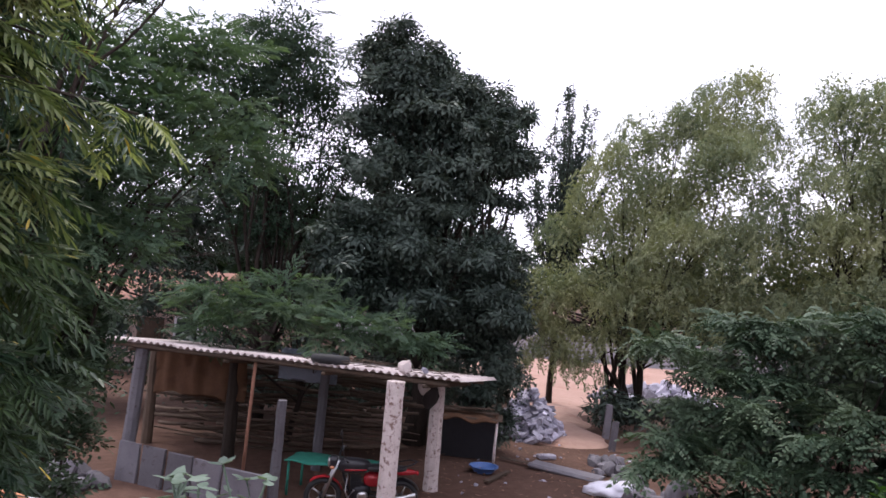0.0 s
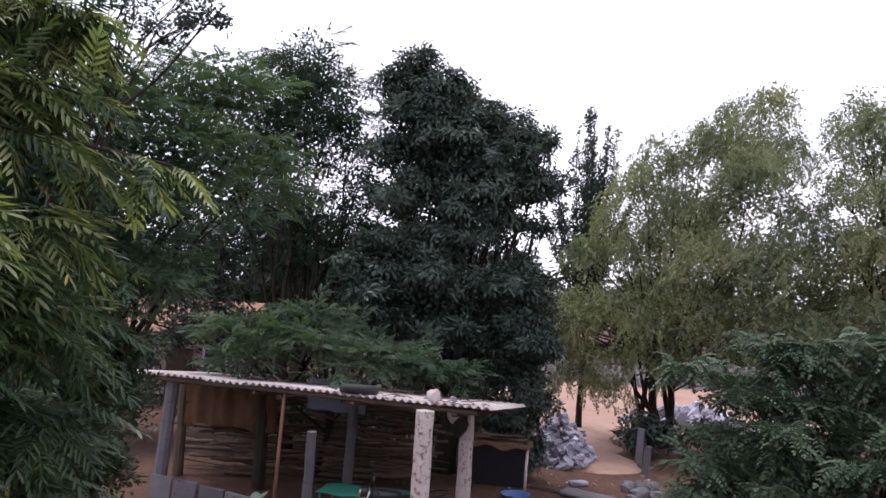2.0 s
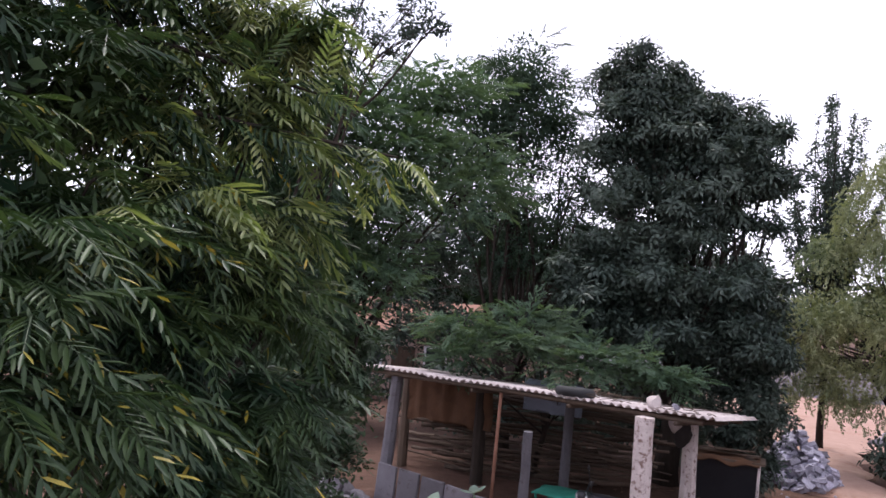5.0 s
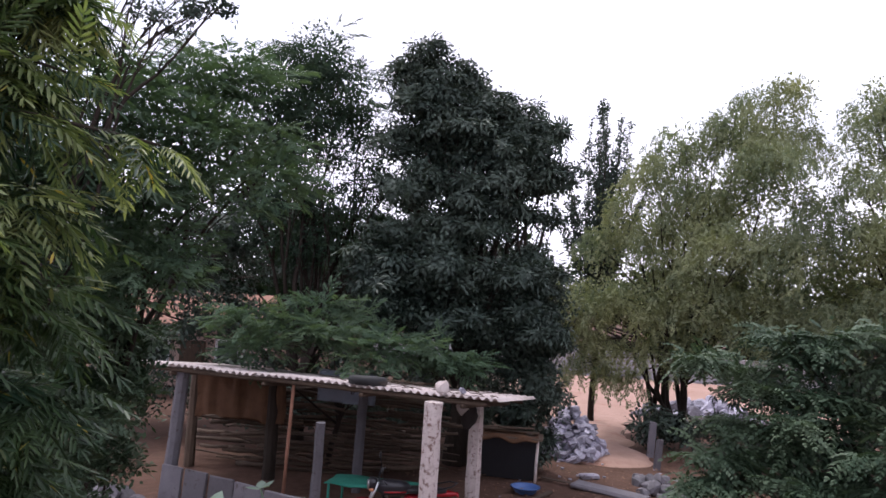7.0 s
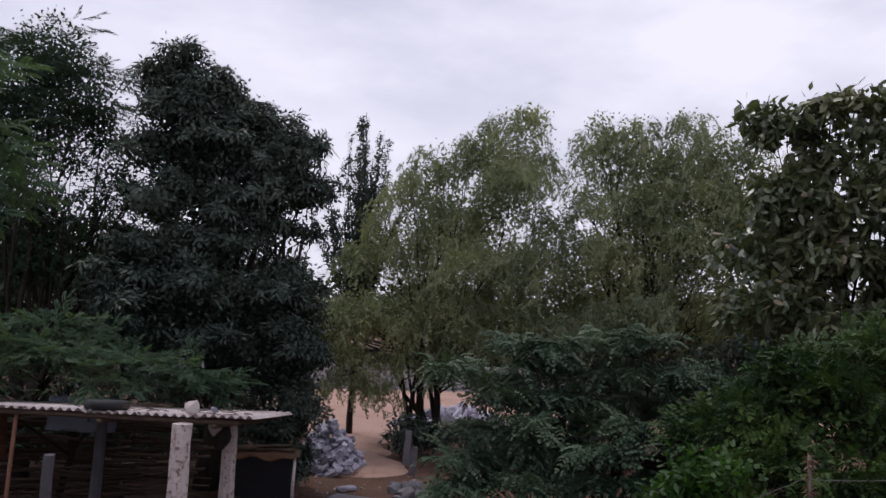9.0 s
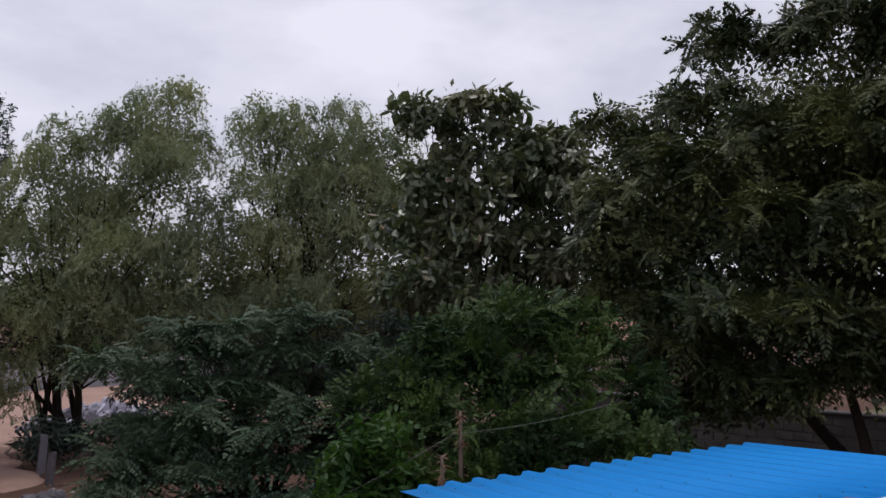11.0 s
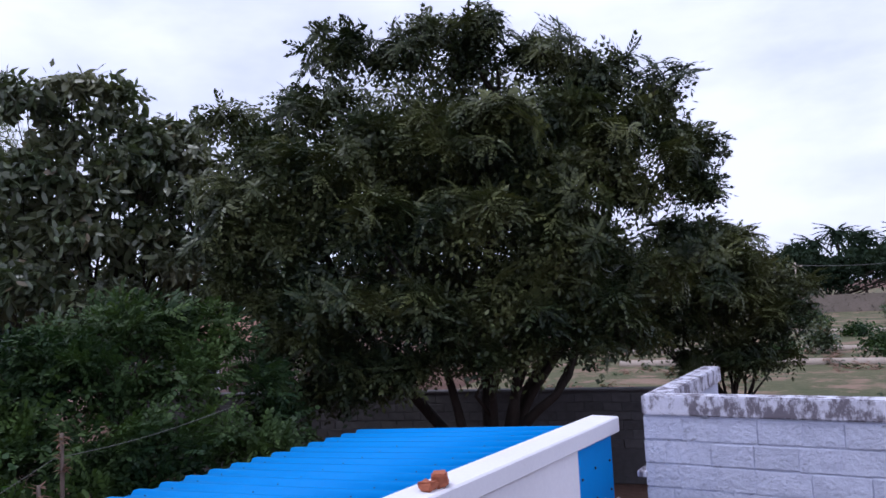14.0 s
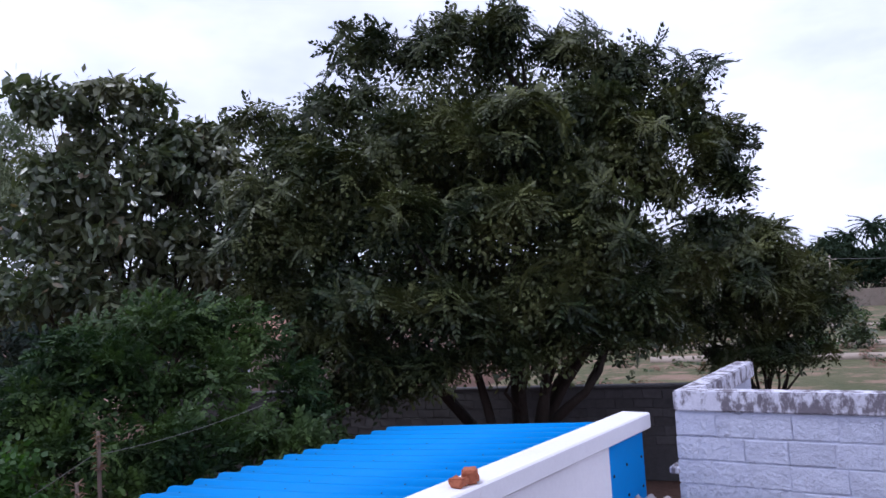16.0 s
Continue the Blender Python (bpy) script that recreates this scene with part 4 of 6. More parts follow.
# ---- cattle shed ----
def sheet_roof_shed():
    # front edge from (-6.9, 15.1) to (1.1, 13.35)
    a, b = Vector((-6.66, 14.9, 0)), Vector((0.53, 12.75, 0))
    along = b - a
    ang = math.degrees(math.atan2(along.y, along.x))
    t = thing("open_cattle_shed", "open farm shed with corrugated cement roof on rough posts", "shed", pose(a.x, a.y, 0, 0, 0, ang))
    ln = along.length
    depth = 3.0
    count = 8
    w = ln / count
    for k in range(count):
        v, f = corrugated(w + 0.06, depth, 0.146, 0.027)
        part("roof_sheet", mesh_np("roof_sheet", v, f, M["asbestos"], True), t, m=pose(k * w, -0.02 * (k % 2), 2.54 + 0.009 * (k % 2) + 0.01 * math.sin(k * 2.1), -5.1, 0.3 * math.sin(k * 1.3), 0))
    rng = np.random.default_rng(3)
    for y, z in ((0.12, 2.455), (1.5, 2.33), (2.85, 2.21)):
        line = bend((0.1, y, z), (ln - 0.2, y, z - 0.02), rng, 0.004, 14)
        part("purlin", tubes_mesh("purlin", [(line, (0.045, 0.04))], M["wood"], 7), t, "rough wooden pole")
    for x in (0.9, 3.0, 5.0, 6.9):
        part("rafter", tubes_mesh("rafter", [(bend((x, 0.02, 2.38), (x + 0.1, 2.95, 2.12), rng, 0.006, 6), (0.04, 0.035))], M["wood"], 6), t)
    inv = t.matrix_basis.inverted()

    def post(x, y, h, w0, w1, mat, lean=(0, 0), label="", seed=1):
        bm = bmesh.new()
        rings = []
        for k in range(9):
            s = k / 8
            ww = w0 + (w1 - w0) * s
            ring = []
            for c in range(8):
                q = c / 8 * 2 * math.pi + math.pi / 8
                sq = 1.0 / max(abs(math.cos(q)), abs(math.sin(q))) * 0.9
                p = Vector((x + lean[0] * s + ww / 2 * sq * math.cos(q), y + lean[1] * s + ww / 2 * sq * math.sin(q), h * s))
                p += 0.018 * noise.noise_vector(p * 5 + Vector((seed, 0, 0)))
                ring.append(bm.verts.new(inv @ p))
            rings.append(ring)
        for r0, r1 in zip(rings[:-1], rings[1:]):
            for c in range(8):
                bm.faces.new((r0[c], r0[(c + 1) % 8], r1[(c + 1) % 8], r1[c]))
        bm.faces.new(rings[-1])
        bm.faces.new(rings[0][::-1])
        part("post", mesh_bm("post", bm, mat), t, label)

    post(-0.53, 12.98, 2.42, 0.36, 0.33, M["post"], (0.0, 0), "thick post with peeling pink-white plaster", 1)
    post(-5.72, 14.85, 2.44, 0.27, 0.25, M["granite"], (0.12, 0), "grey stone post", 2)
    post(0.24, 15.3, 2.18, 0.33, 0.29, M["post"], (0.0, 0), "rear post with grey plaster", 3)
    post(-2.52, 13.3, 1.88, 0.2, 0.17, M["granite"], (0.03, 0), "short drilled stone post", 4)
    post(-2.2, 16.1, 2.2, 0.22, 0.2, M["granite"], (0.04, 0), "", 5)
    post(-4.2, 16.6, 2.2, 0.3, 0.26, M["bark"], (0.0, 0), "dark timber post", 6)
    post(-6.2, 17.2, 2.2, 0.24, 0.22, M["wood"], (0.0, 0), "", 7)
    part("thin_pole", tubes_mesh("thin_pole", [(np.array([inv @ Vector((-3.24, 14.0, 0.0)), inv @ Vector((-3.22, 14.02, 1.2)), inv @ Vector((-3.19, 14.03, 2.46))]), (0.035, 0.033))], M["rust"], 8), t, "thin rusty pipe")
    return t


shed = sheet_roof_shed()


def ring_mesh(name, r, thick, mat, width=None, seg=32, sides=12):
    """A tyre-like ring about the y axis."""
    width = width or thick
    a, b = np.linspace(0, 2 * np.pi, seg, endpoint=False), np.linspace(0, 2 * np.pi, sides, endpoint=False)
    ca, cb = np.meshgrid(a, b, indexing="ij")
    rr = r - thick + thick * np.cos(cb)
    v = np.stack([rr * np.cos(ca), width * np.sin(cb), rr * np.sin(ca)], -1).reshape(-1, 3)
    i, j = np.meshgrid(np.arange(seg), np.arange(sides), indexing="ij")
    f = np.stack([i * sides + j, i * sides + (j + 1) % sides, ((i + 1) % seg) * sides + (j + 1) % sides, ((i + 1) % seg) * sides + j], -1).reshape(-1, 4)
    return mesh_np(name, v, f, mat, True)


# tyre, stone and twigs on the shed roof
thing("old_tyre", "worn black tyre lying flat on the shed roof", "tyre", pose(-1.78, 13.75, 2.605, 85, 0, -16), me=ring_mesh("old_tyre", 0.36, 0.075, M["rubber"], 0.085))


def stone_mesh(name, mat, r, seed, flat=0.7, cuts=2):
    bm = bmesh.new()
    bmesh.ops.create_icosphere(bm, subdivisions=cuts, radius=r)
    rng = random.Random(seed)
    off = Vector([rng.uniform(-50, 50) for _ in range(3)])
    sx, sy = rng.uniform(0.7, 1.3), rng.uniform(0.7, 1.2)
    for v in bm.verts:
        d = v.co.normalized()
        k = 1 + 0.42 * noise.noise(d * 1.4 + off) + 0.16 * noise.noise(d * 3.5 + off)
        v.co = Vector((d.x * sx, d.y * sy, d.z * flat)) * r * k
    for _ in range(4):
        n = Vector([rng.uniform(-1, 1) for _ in range(3)]).normalized()
        for v in bm.verts:
            over = v.co.dot(n) - r * 0.6
            if over > 0:
                v.co -= n * over
    return mesh_bm(name, bm, mat)


thing("roof_stone", "pale stone weighing down the shed roof", "stone", pose(-0.42, 13.3, 2.63), me=stone_mesh("roof_stone", M["pale_cloth"], 0.13, 3, 1.1))
thing("roof_stone", "small stone weighing down the shed roof", "stone", pose(-0.05, 13.25, 2.6), me=stone_mesh("roof_stone", M["rock"], 0.07, 5, 0.9))
rng0 = np.random.default_rng(5)
twig_lines = []
for k in range(26):
    p = np.array((-2.2 + rng0.uniform(0, 2.9), 13.35 + rng0.uniform(-0.1, 0.8), 2.575))
    p[1] -= 0.29 * p[0] + 0.25
    q = p + (rng0.normal(0, 0.4), rng0.normal(0, 0.15), rng0.uniform(0.0, 0.05))
    twig_lines.append((bend(p, q, rng0, 0.08, 5), (0.008, 0.005)))
thing("dry_twigs", "dry twigs lying on the shed roof", "twigs", kind="stuff", me=tubes_mesh("dry_twigs", twig_lines, M["wood"], 4))

# stone slabs that fence the stall
slab_at = [(-5.42, 14.15, 0.5, 0.72), (-4.88, 13.92, 0.52, 0.72), (-4.32, 13.68, 0.55, 0.7), (-3.75, 13.44, 0.6, 0.67), (-3.02, 13.13, 0.85, 0.64)]
for k, (x, y, w, h) in enumerate(slab_at):
    thing("stone_slab", ("blue-grey" if k < 2 else "pale grey") + " stone slab standing upright beside the stall", "slab", pose(x, y, -0.05, -4, 0, -23), "stone slabs round the stall", me=box_mesh("stone_slab", M["granite"], w, 0.07, h + 0.05, 0.012, (0, 0, 0), rough=0.012, seed=k))


# ---- woodpile, hay and back of the shed ----
def stick_pile():
    t = thing("firewood_stack", "stack of dark firewood branches behind the shed", "woodpile", pose(-2.4, 17.9, 0))
    rng = np.random.default_rng(11)
    for k in range(190):
        z = 0.06 + 2.0 * (k / 190) + rng.uniform(0, 0.06)
        x = rng.uniform(-3.4, 1.7)
        L = rng.uniform(0.8, 2.0)
        y = rng.uniform(-0.6, 0.6)
        r = rng.uniform(0.02, 0.055)
        line = bend((x - L / 2, y + rng.normal(0, 0.1), z + rng.normal(0, 0.05)), (x + L / 2, y + rng.normal(0, 0.15), z + rng.normal(0, 0.07)), rng, 0.03, 6)
        part("branch", tubes_mesh("branch", [(line, (r, r * 0.7))], M["wood"], 6), t)
    return t


stick_pile()
bm = bmesh.new()
bmesh.ops.create_grid(bm, x_segments=24, y_segments=14, size=0.5)
for v in bm.verts:
    v.co = Vector((v.co.x * 2.2, 0.1 * noise.noise(Vector((v.co.x * 7, v.co.y * 2, 0))) + 0.03 * math.sin(v.co.x * 40), v.co.y * 1.0 + 0.1 * noise.noise(Vector((v.co.x * 5, 3, 0)))))
bmesh.ops.solidify(bm, geom=bm.faces[:], thickness=0.012)
thing("jute_curtain", "brown jute cloth hung at the stall's back", "curtain", pose(-5.0, 16.75, 1.72, 0, 0, -14), me=mesh_bm("jute_curtain", bm, M["straw"], True))
bm = bmesh.new()
bmesh.ops.create_grid(bm, x_segments=16, y_segments=10, size=0.5)
for v in bm.verts:
    v.co = Vector((v.co.x * 1.9, 0.06 * noise.noise(Vector((v.co.x * 4, v.co.y * 3, 0))), v.co.y * 0.85 + 0.06 * abs(v.co.x)))
bmesh.ops.solidify(bm, geom=bm.faces[:], thickness=0.01)
thing("hanging_tarp", "grey-blue tarpaulin hung under the shed roof", "tarpaulin", pose(-2.6, 16.5, 2.1, 0, 0, -14) @ Matrix.Diagonal((0.72, 1, 0.8, 1)), me=mesh_bm("hanging_tarp", bm, M["tarp"], True))

# green net cot behind the motorbike
cot = thing("green_cot", "low cot covered with green net cloth", "cot", pose(-1.5, 14.35, 0, 0, 0, -12))
bm = bmesh.new()
bmesh.ops.create_grid(bm, x_segments=14, y_segments=8, size=0.5)
for v in bm.verts:
    v.co = Vector((v.co.x * 1.9, v.co.y * 0.85, 0.66 + 0.04 * noise.noise(v.co * 5) - 0.25 * max(0, abs(v.co.y) - 0.42)))
bmesh.ops.solidify(bm, geom=bm.faces[:], thickness=0.02)
part("net", mesh_bm("net", bm, M["green_net"], True), cot)
for x in (-0.88, 0.88):
    for y in (-0.36, 0.36):
        part("leg", tubes_mesh("leg", [(np.array(((x, y, 0), (x, y, 0.3), (x, y, 0.64))), (0.025, 0.025))], M["green_net"], 6), cot)


# ---- motorbike ----
def motorbike(m):
    t = thing("motorcycle", "red and black commuter motorcycle parked by the post", "motorcycle", m)

    def wheel(x, name):
        w = part(name, ring_mesh("tyre", 0.3, 0.045, M["rubber"], 0.05), t, m=pose(x, 0, 0.3))
        part("rim", ring_mesh("rim", 0.235, 0.014, M["chrome"], 0.03), w)
        for k in range(5):
            a = k * 2 * math.pi / 5
            part("spoke", tubes_mesh("spoke", [(np.array(((0.02 * math.cos(a), 0, 0.02 * math.sin(a)), (0.12 * math.cos(a), 0, 0.12 * math.sin(a)), (0.225 * math.cos(a), 0, 0.225 * math.sin(a)))), (0.02, 0.012))], M["chrome"], 6), w)
        part("hub", tubes_mesh("hub", [(np.array(((0, -0.06, 0), (0, 0, 0), (0, 0.06, 0))), (0.055, 0.055))], M["dark_metal"], 10), w)

    wheel(-0.63, "front_wheel")
    wheel(0.63, "rear_wheel")

    def pipe(name, pts, radii, mat, sides=8, label=""):
        part(name, tubes_mesh(name, [(np.array(pts, float), radii)], mat, sides), t, label)

    for s in (-0.075, 0.075):
        pipe("fork", ((-0.63, s, 0.3), (-0.52, s, 0.62), (-0.42, s, 0.92)), (0.025, 0.02), M["chrome"])
        pipe("swing_arm", ((0.63, s, 0.3), (0.3, s, 0.34), (0.08, s, 0.36)), (0.02, 0.022), M["dark_metal"])
        pipe("shock_absorber", ((0.55, s * 1.4, 0.36), (0.48, s * 1.4, 0.55), (0.42, s * 1.4, 0.72)), (0.03, 0.03), M["chrome"])
        pipe("indicator", ((-0.5, s * 2.6, 0.84), (-0.53, s * 2.6, 0.84), (-0.56, s * 2.6, 0.84)), (0.03, 0.02), M["hose"])
    pipe("handlebar", ((-0.3, -0.36, 1.0), (-0.36, -0.24, 1.03), (-0.41, -0.08, 0.96), (-0.41, 0.08, 0.96), (-0.36, 0.24, 1.03), (-0.3, 0.36, 1.0)), (0.016, 0.016), M["dark_metal"])
    for s in (-1, 1):
        pipe("mirror_stalk", ((-0.36, 0.25 * s, 1.03), (-0.38, 0.3 * s, 1.15), (-0.39, 0.33 * s, 1.2)), (0.007, 0.007), M["dark_metal"])
        bm = bmesh.new()
        bmesh.ops.create_uvsphere(bm, u_segments=12, v_segments=8, radius=1)
        for v in bm.verts:
            v.co = Vector((v.co.x * 0.02, v.co.y * 0.065, v.co.z * 0.045)) + Vector((-0.39, 0.36 * s, 1.22))
        part("mirror", mesh_bm("mirror", bm, M["black_paint"], True), t)

    def blob(name, mat, cx, cz, sx, sy, sz, taper=0.0, label="", cy=0.0):
        bm = bmesh.new()
        bmesh.ops.create_uvsphere(bm, u_segments=20, v_segments=14, radius=1)
        for v in bm.verts:
            c = v.co
            for ax in range(3):
                c[ax] = math.copysign(abs(c[ax]) ** 0.7, c[ax])
            k = 1 - taper * (c.x * 0.5 + 0.5)
            v.co = Vector((cx + c.x * sx, cy + c.y * sy * k, cz + c.z * sz * k))
        part(name, mesh_bm(name, bm, mat, True), t, label)

    blob("fuel_tank", M["black_paint"], -0.16, 0.82, 0.27, 0.14, 0.13, 0.25, "dark tank with red side stripe")
    blob("tank_stripe", M["red_paint"], -0.15, 0.78, 0.24, 0.146, 0.035, 0.25)
    blob("side_panel", M["red_paint"], 0.2, 0.6, 0.2, 0.125, 0.12, 0.15)
    blob("seat", M["seat_vinyl"], 0.34, 0.79, 0.36, 0.12, 0.055, 0.2)
    blob("tail_cowl", M["red_paint"], 0.68, 0.74, 0.19, 0.085, 0.06, 0.4)
    blob("tail_light", M["red_paint"], 0.87, 0.73, 0.025, 0.06, 0.035)
    blob("headlight", M["black_paint"], -0.5, 0.86, 0.08, 0.1, 0.11, 0.0)
    blob("headlight_glass", M["chrome"], -0.565, 0.86, 0.03, 0.075, 0.075)
    blob("engine", M["dark_metal"], -0.03, 0.4, 0.17, 0.12, 0.13)
    blob("clutch_cover", M["chrome"], 0.0, 0.34, 0.09, 0.04, 0.09, cy=-0.12)
    for k in range(6):
        part("cooling_fin", box_mesh("cooling_fin", M["dark_metal"], 0.17, 0.2, 0.012, 0.003, (-0.12, 0, 0.49 + 0.026 * k)), t)
    pipe("frame_tube", ((-0.4, 0, 0.86), (-0.3, 0, 0.6), (-0.16, 0, 0.26), (0.1, 0, 0.26)), (0.022, 0.022), M["dark_metal"])
    pipe("exhaust", ((-0.14, -0.1, 0.45), (-0.24, -0.12, 0.32), (-0.1, -0.14, 0.2), (0.25, -0.15, 0.24), (0.5, -0.16, 0.33), (0.85, -0.17, 0.42)), (0.02, 0.02, 0.03, 0.05, 0.045), M["chrome"], 10)
    pipe("crash_guard", ((-0.22, -0.22, 0.3), (-0.3, -0.26, 0.5), (-0.26, -0.12, 0.66), (-0.26, 0.12, 0.66), (-0.3, 0.26, 0.5), (-0.22, 0.22, 0.3)), (0.013, 0.013), M["chrome"])
    pipe("grab_rail", ((0.5, -0.13, 0.84), (0.75, -0.12, 0.9), (0.86, 0, 0.92), (0.75, 0.12, 0.9), (0.5, 0.13, 0.84)), (0.012, 0.012), M["dark_metal"])
    pipe("side_stand", ((0.05, -0.1, 0.3), (0.08, -0.2, 0.15), (0.1, -0.27, 0.01)), (0.013, 0.012), M["dark_metal"])
    # mudguards as bent strips
    for cx, a0, a1, nm, mat in ((-0.63, 0.35, 2.3, "front_mudguard", M["red_paint"]), (0.63, 0.5, 2.2, "rear_mudguard", M["black_paint"])):
        a = np.linspace(a0, a1, 14)
        y = np.linspace(-0.06, 0.06, 5)
        aa, yy = np.meshgrid(a, y, indexing="ij")
        r = 0.335 - 2.5 * yy ** 2
        v = np.concatenate([np.stack([cx + (r - h) * np.cos(aa), yy, 0.3 + (r - h) * np.sin(aa)], -1).reshape(-1, 3) for h in (0, 0.006)])
        i, j = np.meshgrid(np.arange(13), np.arange(4), indexing="ij")
        q = np.stack([i * 5 + j, i * 5 + j + 1, (i + 1) * 5 + j + 1, (i + 1) * 5 + j], -1).reshape(-1, 4)
        part(nm, mesh_np(nm, v, [np.concatenate([q, q[:, ::-1] + 70])], mat, True), t)
    return t


motorbike(pose(-0.98, 13.38, 0.0, 7, 0, 10) @ Matrix.Scale(1.08, 4))


# ---- yard things ----
def lathe(name, prof, mat, seg=28):
    """Turns a profile of (radius, height) about z."""
    pr = np.array(prof, float)
    a = np.linspace(0, 2 * np.pi, seg, endpoint=False)
    v = np.stack([pr[:, 0][:, None] * np.cos(a), pr[:, 0][:, None] * np.sin(a), np.repeat(pr[:, 1][:, None], seg, 1)], -1).reshape(-1, 3)
    i, j = np.meshgrid(np.arange(len(pr) - 1), np.arange(seg), indexing="ij")
    f = np.stack([i * seg + j, i * seg + (j + 1) % seg, (i + 1) * seg + (j + 1) % seg, (i + 1) * seg + j], -1).reshape(-1, 4)
    return mesh_np(name, v, f, mat, True)


thing("plastic_basin", "round blue plastic feeding basin on the ground", "basin", pose(1.42, 17.0, 0.02), me=lathe("plastic_basin", [(0.001, 0.02), (0.2, 0.0), (0.24, 0.05), (0.3, 0.15), (0.33, 0.16), (0.33, 0.13), (0.31, 0.14), (0.25, 0.07), (0.2, 0.03), (0.001, 0.03)], M["basin_blue"]))

rack = thing("feed_rack", "rough wooden rack with boards and sacking", "rack", pose(1.0, 18.0, 0, 0, 0, -6))
for x in (-0.75, 0.72):
    for y in (-0.35, 0.35):
        part("leg", tubes_mesh("leg", [(np.array(((x, y, -0.05), (x, y, 0.5), (x + 0.02, y, 1.08))), (0.035, 0.03))], M["post"], 7), rack)
part("board", box_mesh("board", M["wood"], 1.7, 0.8, 0.05, 0.01, (0, 0, 1.06), rough=0.01), rack)
bm = bmesh.new()
bmesh.ops.create_grid(bm, x_segments=16, y_segments=10, size=0.5)
for v in bm.verts:
    v.co = Vector((v.co.x * 1.5, v.co.y * 0.9, 1.14 + 0.09 * noise.noise(v.co * 4) - 0.7 * max(0, abs(v.co.y) - 0.38)))
bmesh.ops.solidify(bm, geom=bm.faces[:], thickness=0.03)
part("sacking", mesh_bm("sacking", bm, M["straw"], True), rack, "brown sacking laid on top")
part("cage_panel", box_mesh("cage_panel", M["dark_metal"], 1.4, 0.03, 1.0, 0.004, (0, 0.3, 0.02)), rack)

for k, (x, z, mt, sz) in enumerate([(0.12, 1.86, "dark_cloth", 0.19), (-0.02, 2.02, "pale_cloth", 0.14)]):
    bm = bmesh.new()
    bmesh.ops.create_icosphere(bm, subdivisions=3, radius=1)
    for v in bm.verts:
        kk = 1 + 0.25 * noise.noise(v.co * 2 + Vector((k * 7, 0, 0)))
        v.co = Vector((v.co.x * sz * 0.8 * kk, v.co.y * sz * 0.5 * kk, v.co.z * sz * 1.2 * kk))
    thing("hanging_bag", ("dark" if k == 0 else "pale") + " cloth bag hung on the rear post", "bag", pose(x - 0.02, 15.0, z + 0.03, 0, 12 * (1 - 3 * k), 0), me=mesh_bm("hanging_bag", bm, M[mt], True))


def rock_heap(name, label, cx, cy, rx, ry, h, count, r0, r1, mat, seed, flat=0.6, split=False):
    t = thing(name, label, "rocks", pose(cx, cy, 0))
    if split:
        shapes = [box_mesh("rock", mat, 2.1 - 0.08 * k, 1.1 + 0.07 * k, 0.55 + 0.05 * (k % 3), 0.05, (0, 0, -0.3), rough=0.2, seed=seed + k) for k in range(9)]
    else:
        shapes = [stone_mesh("rock", mat, 1.0, seed + k, flat) for k in range(9)]
    rng = random.Random(seed)
    for k in range(count):
        a, q = rng.uniform(0, 2 * math.pi), math.sqrt(rng.random())
        x, y = rx * q * math.cos(a), ry * q * math.sin(a)
        top = h * (1 - q) ** 0.9 + 0.05
        z = top * rng.uniform(0.75, 1.0) if k > count * 0.25 else top * rng.uniform(0.2, 0.8)
        s = rng.uniform(r0, r1)
        part("rock", shapes[rng.randrange(9)], t, m=pose(x, y, z, rng.uniform(-50, 50), rng.uniform(-50, 50), rng.uniform(0, 360)) @ Matrix.Scale(s, 4))
    return t


rock_heap("rock_pile", "heap of grey-white broken quarry rocks", 3.0, 21.9, 0.95, 1.2, 1.4, 220, 0.09, 0.24, M["rock"], 20, split=True)
rock_heap("rubble_heap", "scattered field stones beside the stall", -7.6, 13.6, 2.0, 0.8, 0.5, 60, 0.12, 0.28, M["granite"], 40, 0.8)
rock_heap("stone_heap", "grey stones and a grinding stone at the yard edge", 5.0, 15.2, 0.8, 0.9, 0.35, 24, 0.12, 0.27, M["granite"], 60, 0.7)
rock_heap("far_rubble", "pale rubble beyond the weeping trees", 9.2, 30.5, 2.4, 1.6, 0.9, 70, 0.2, 0.42, M["rock"], 70, 0.7)
thing("grinding_stone", "round grey grinding stone leaning among stones", "stone", pose(5.1, 14.7, 0.4, 75, 0, 15), me=lathe("grinding_stone", [(0.03, -0.09), (0.33, -0.1), (0.36, -0.05), (0.36, 0.06), (0.33, 0.1), (0.06, 0.1), (0.05, 0.0), (0.03, -0.09)], M["granite"]))
bm = bmesh.new()
bmesh.ops.create_icosphere(bm, subdivisions=4, radius=1)
for v in bm.verts:
    k = 1 + 0.3 * noise.noise(v.co * 1.8) + 0.12 * noise.noise(v.co * 5)
    v.co = Vector((v.co.x * 0.62 * k, v.co.y * 0.36 * k, max(-0.03, v.co.z * 0.24 * k)))
thing("white_sack", "crumpled white plastic sack on the ground", "sack", pose(4.15, 16.2, 0.03, 0, 0, 12), me=mesh_bm("white_sack", bm, M["sack"], True))
thing("flat_stone", "long flat stone slab lying in the yard", "slab", pose(3.4, 17.7, 0.0, 0, 3, -28), me=box_mesh("flat_stone", M["granite"], 1.7, 0.6, 0.08, 0.02, rough=0.03, seed=9))
thing("flat_stone", "small flat stone lying in the yard", "slab", pose(3.1, 19.0, 0.0, 0, 0, 20), me=box_mesh("flat_stone", M["rock"], 0.45, 0.3, 0.12, 0.03, rough=0.03, seed=10))
rngp = random.Random(8)
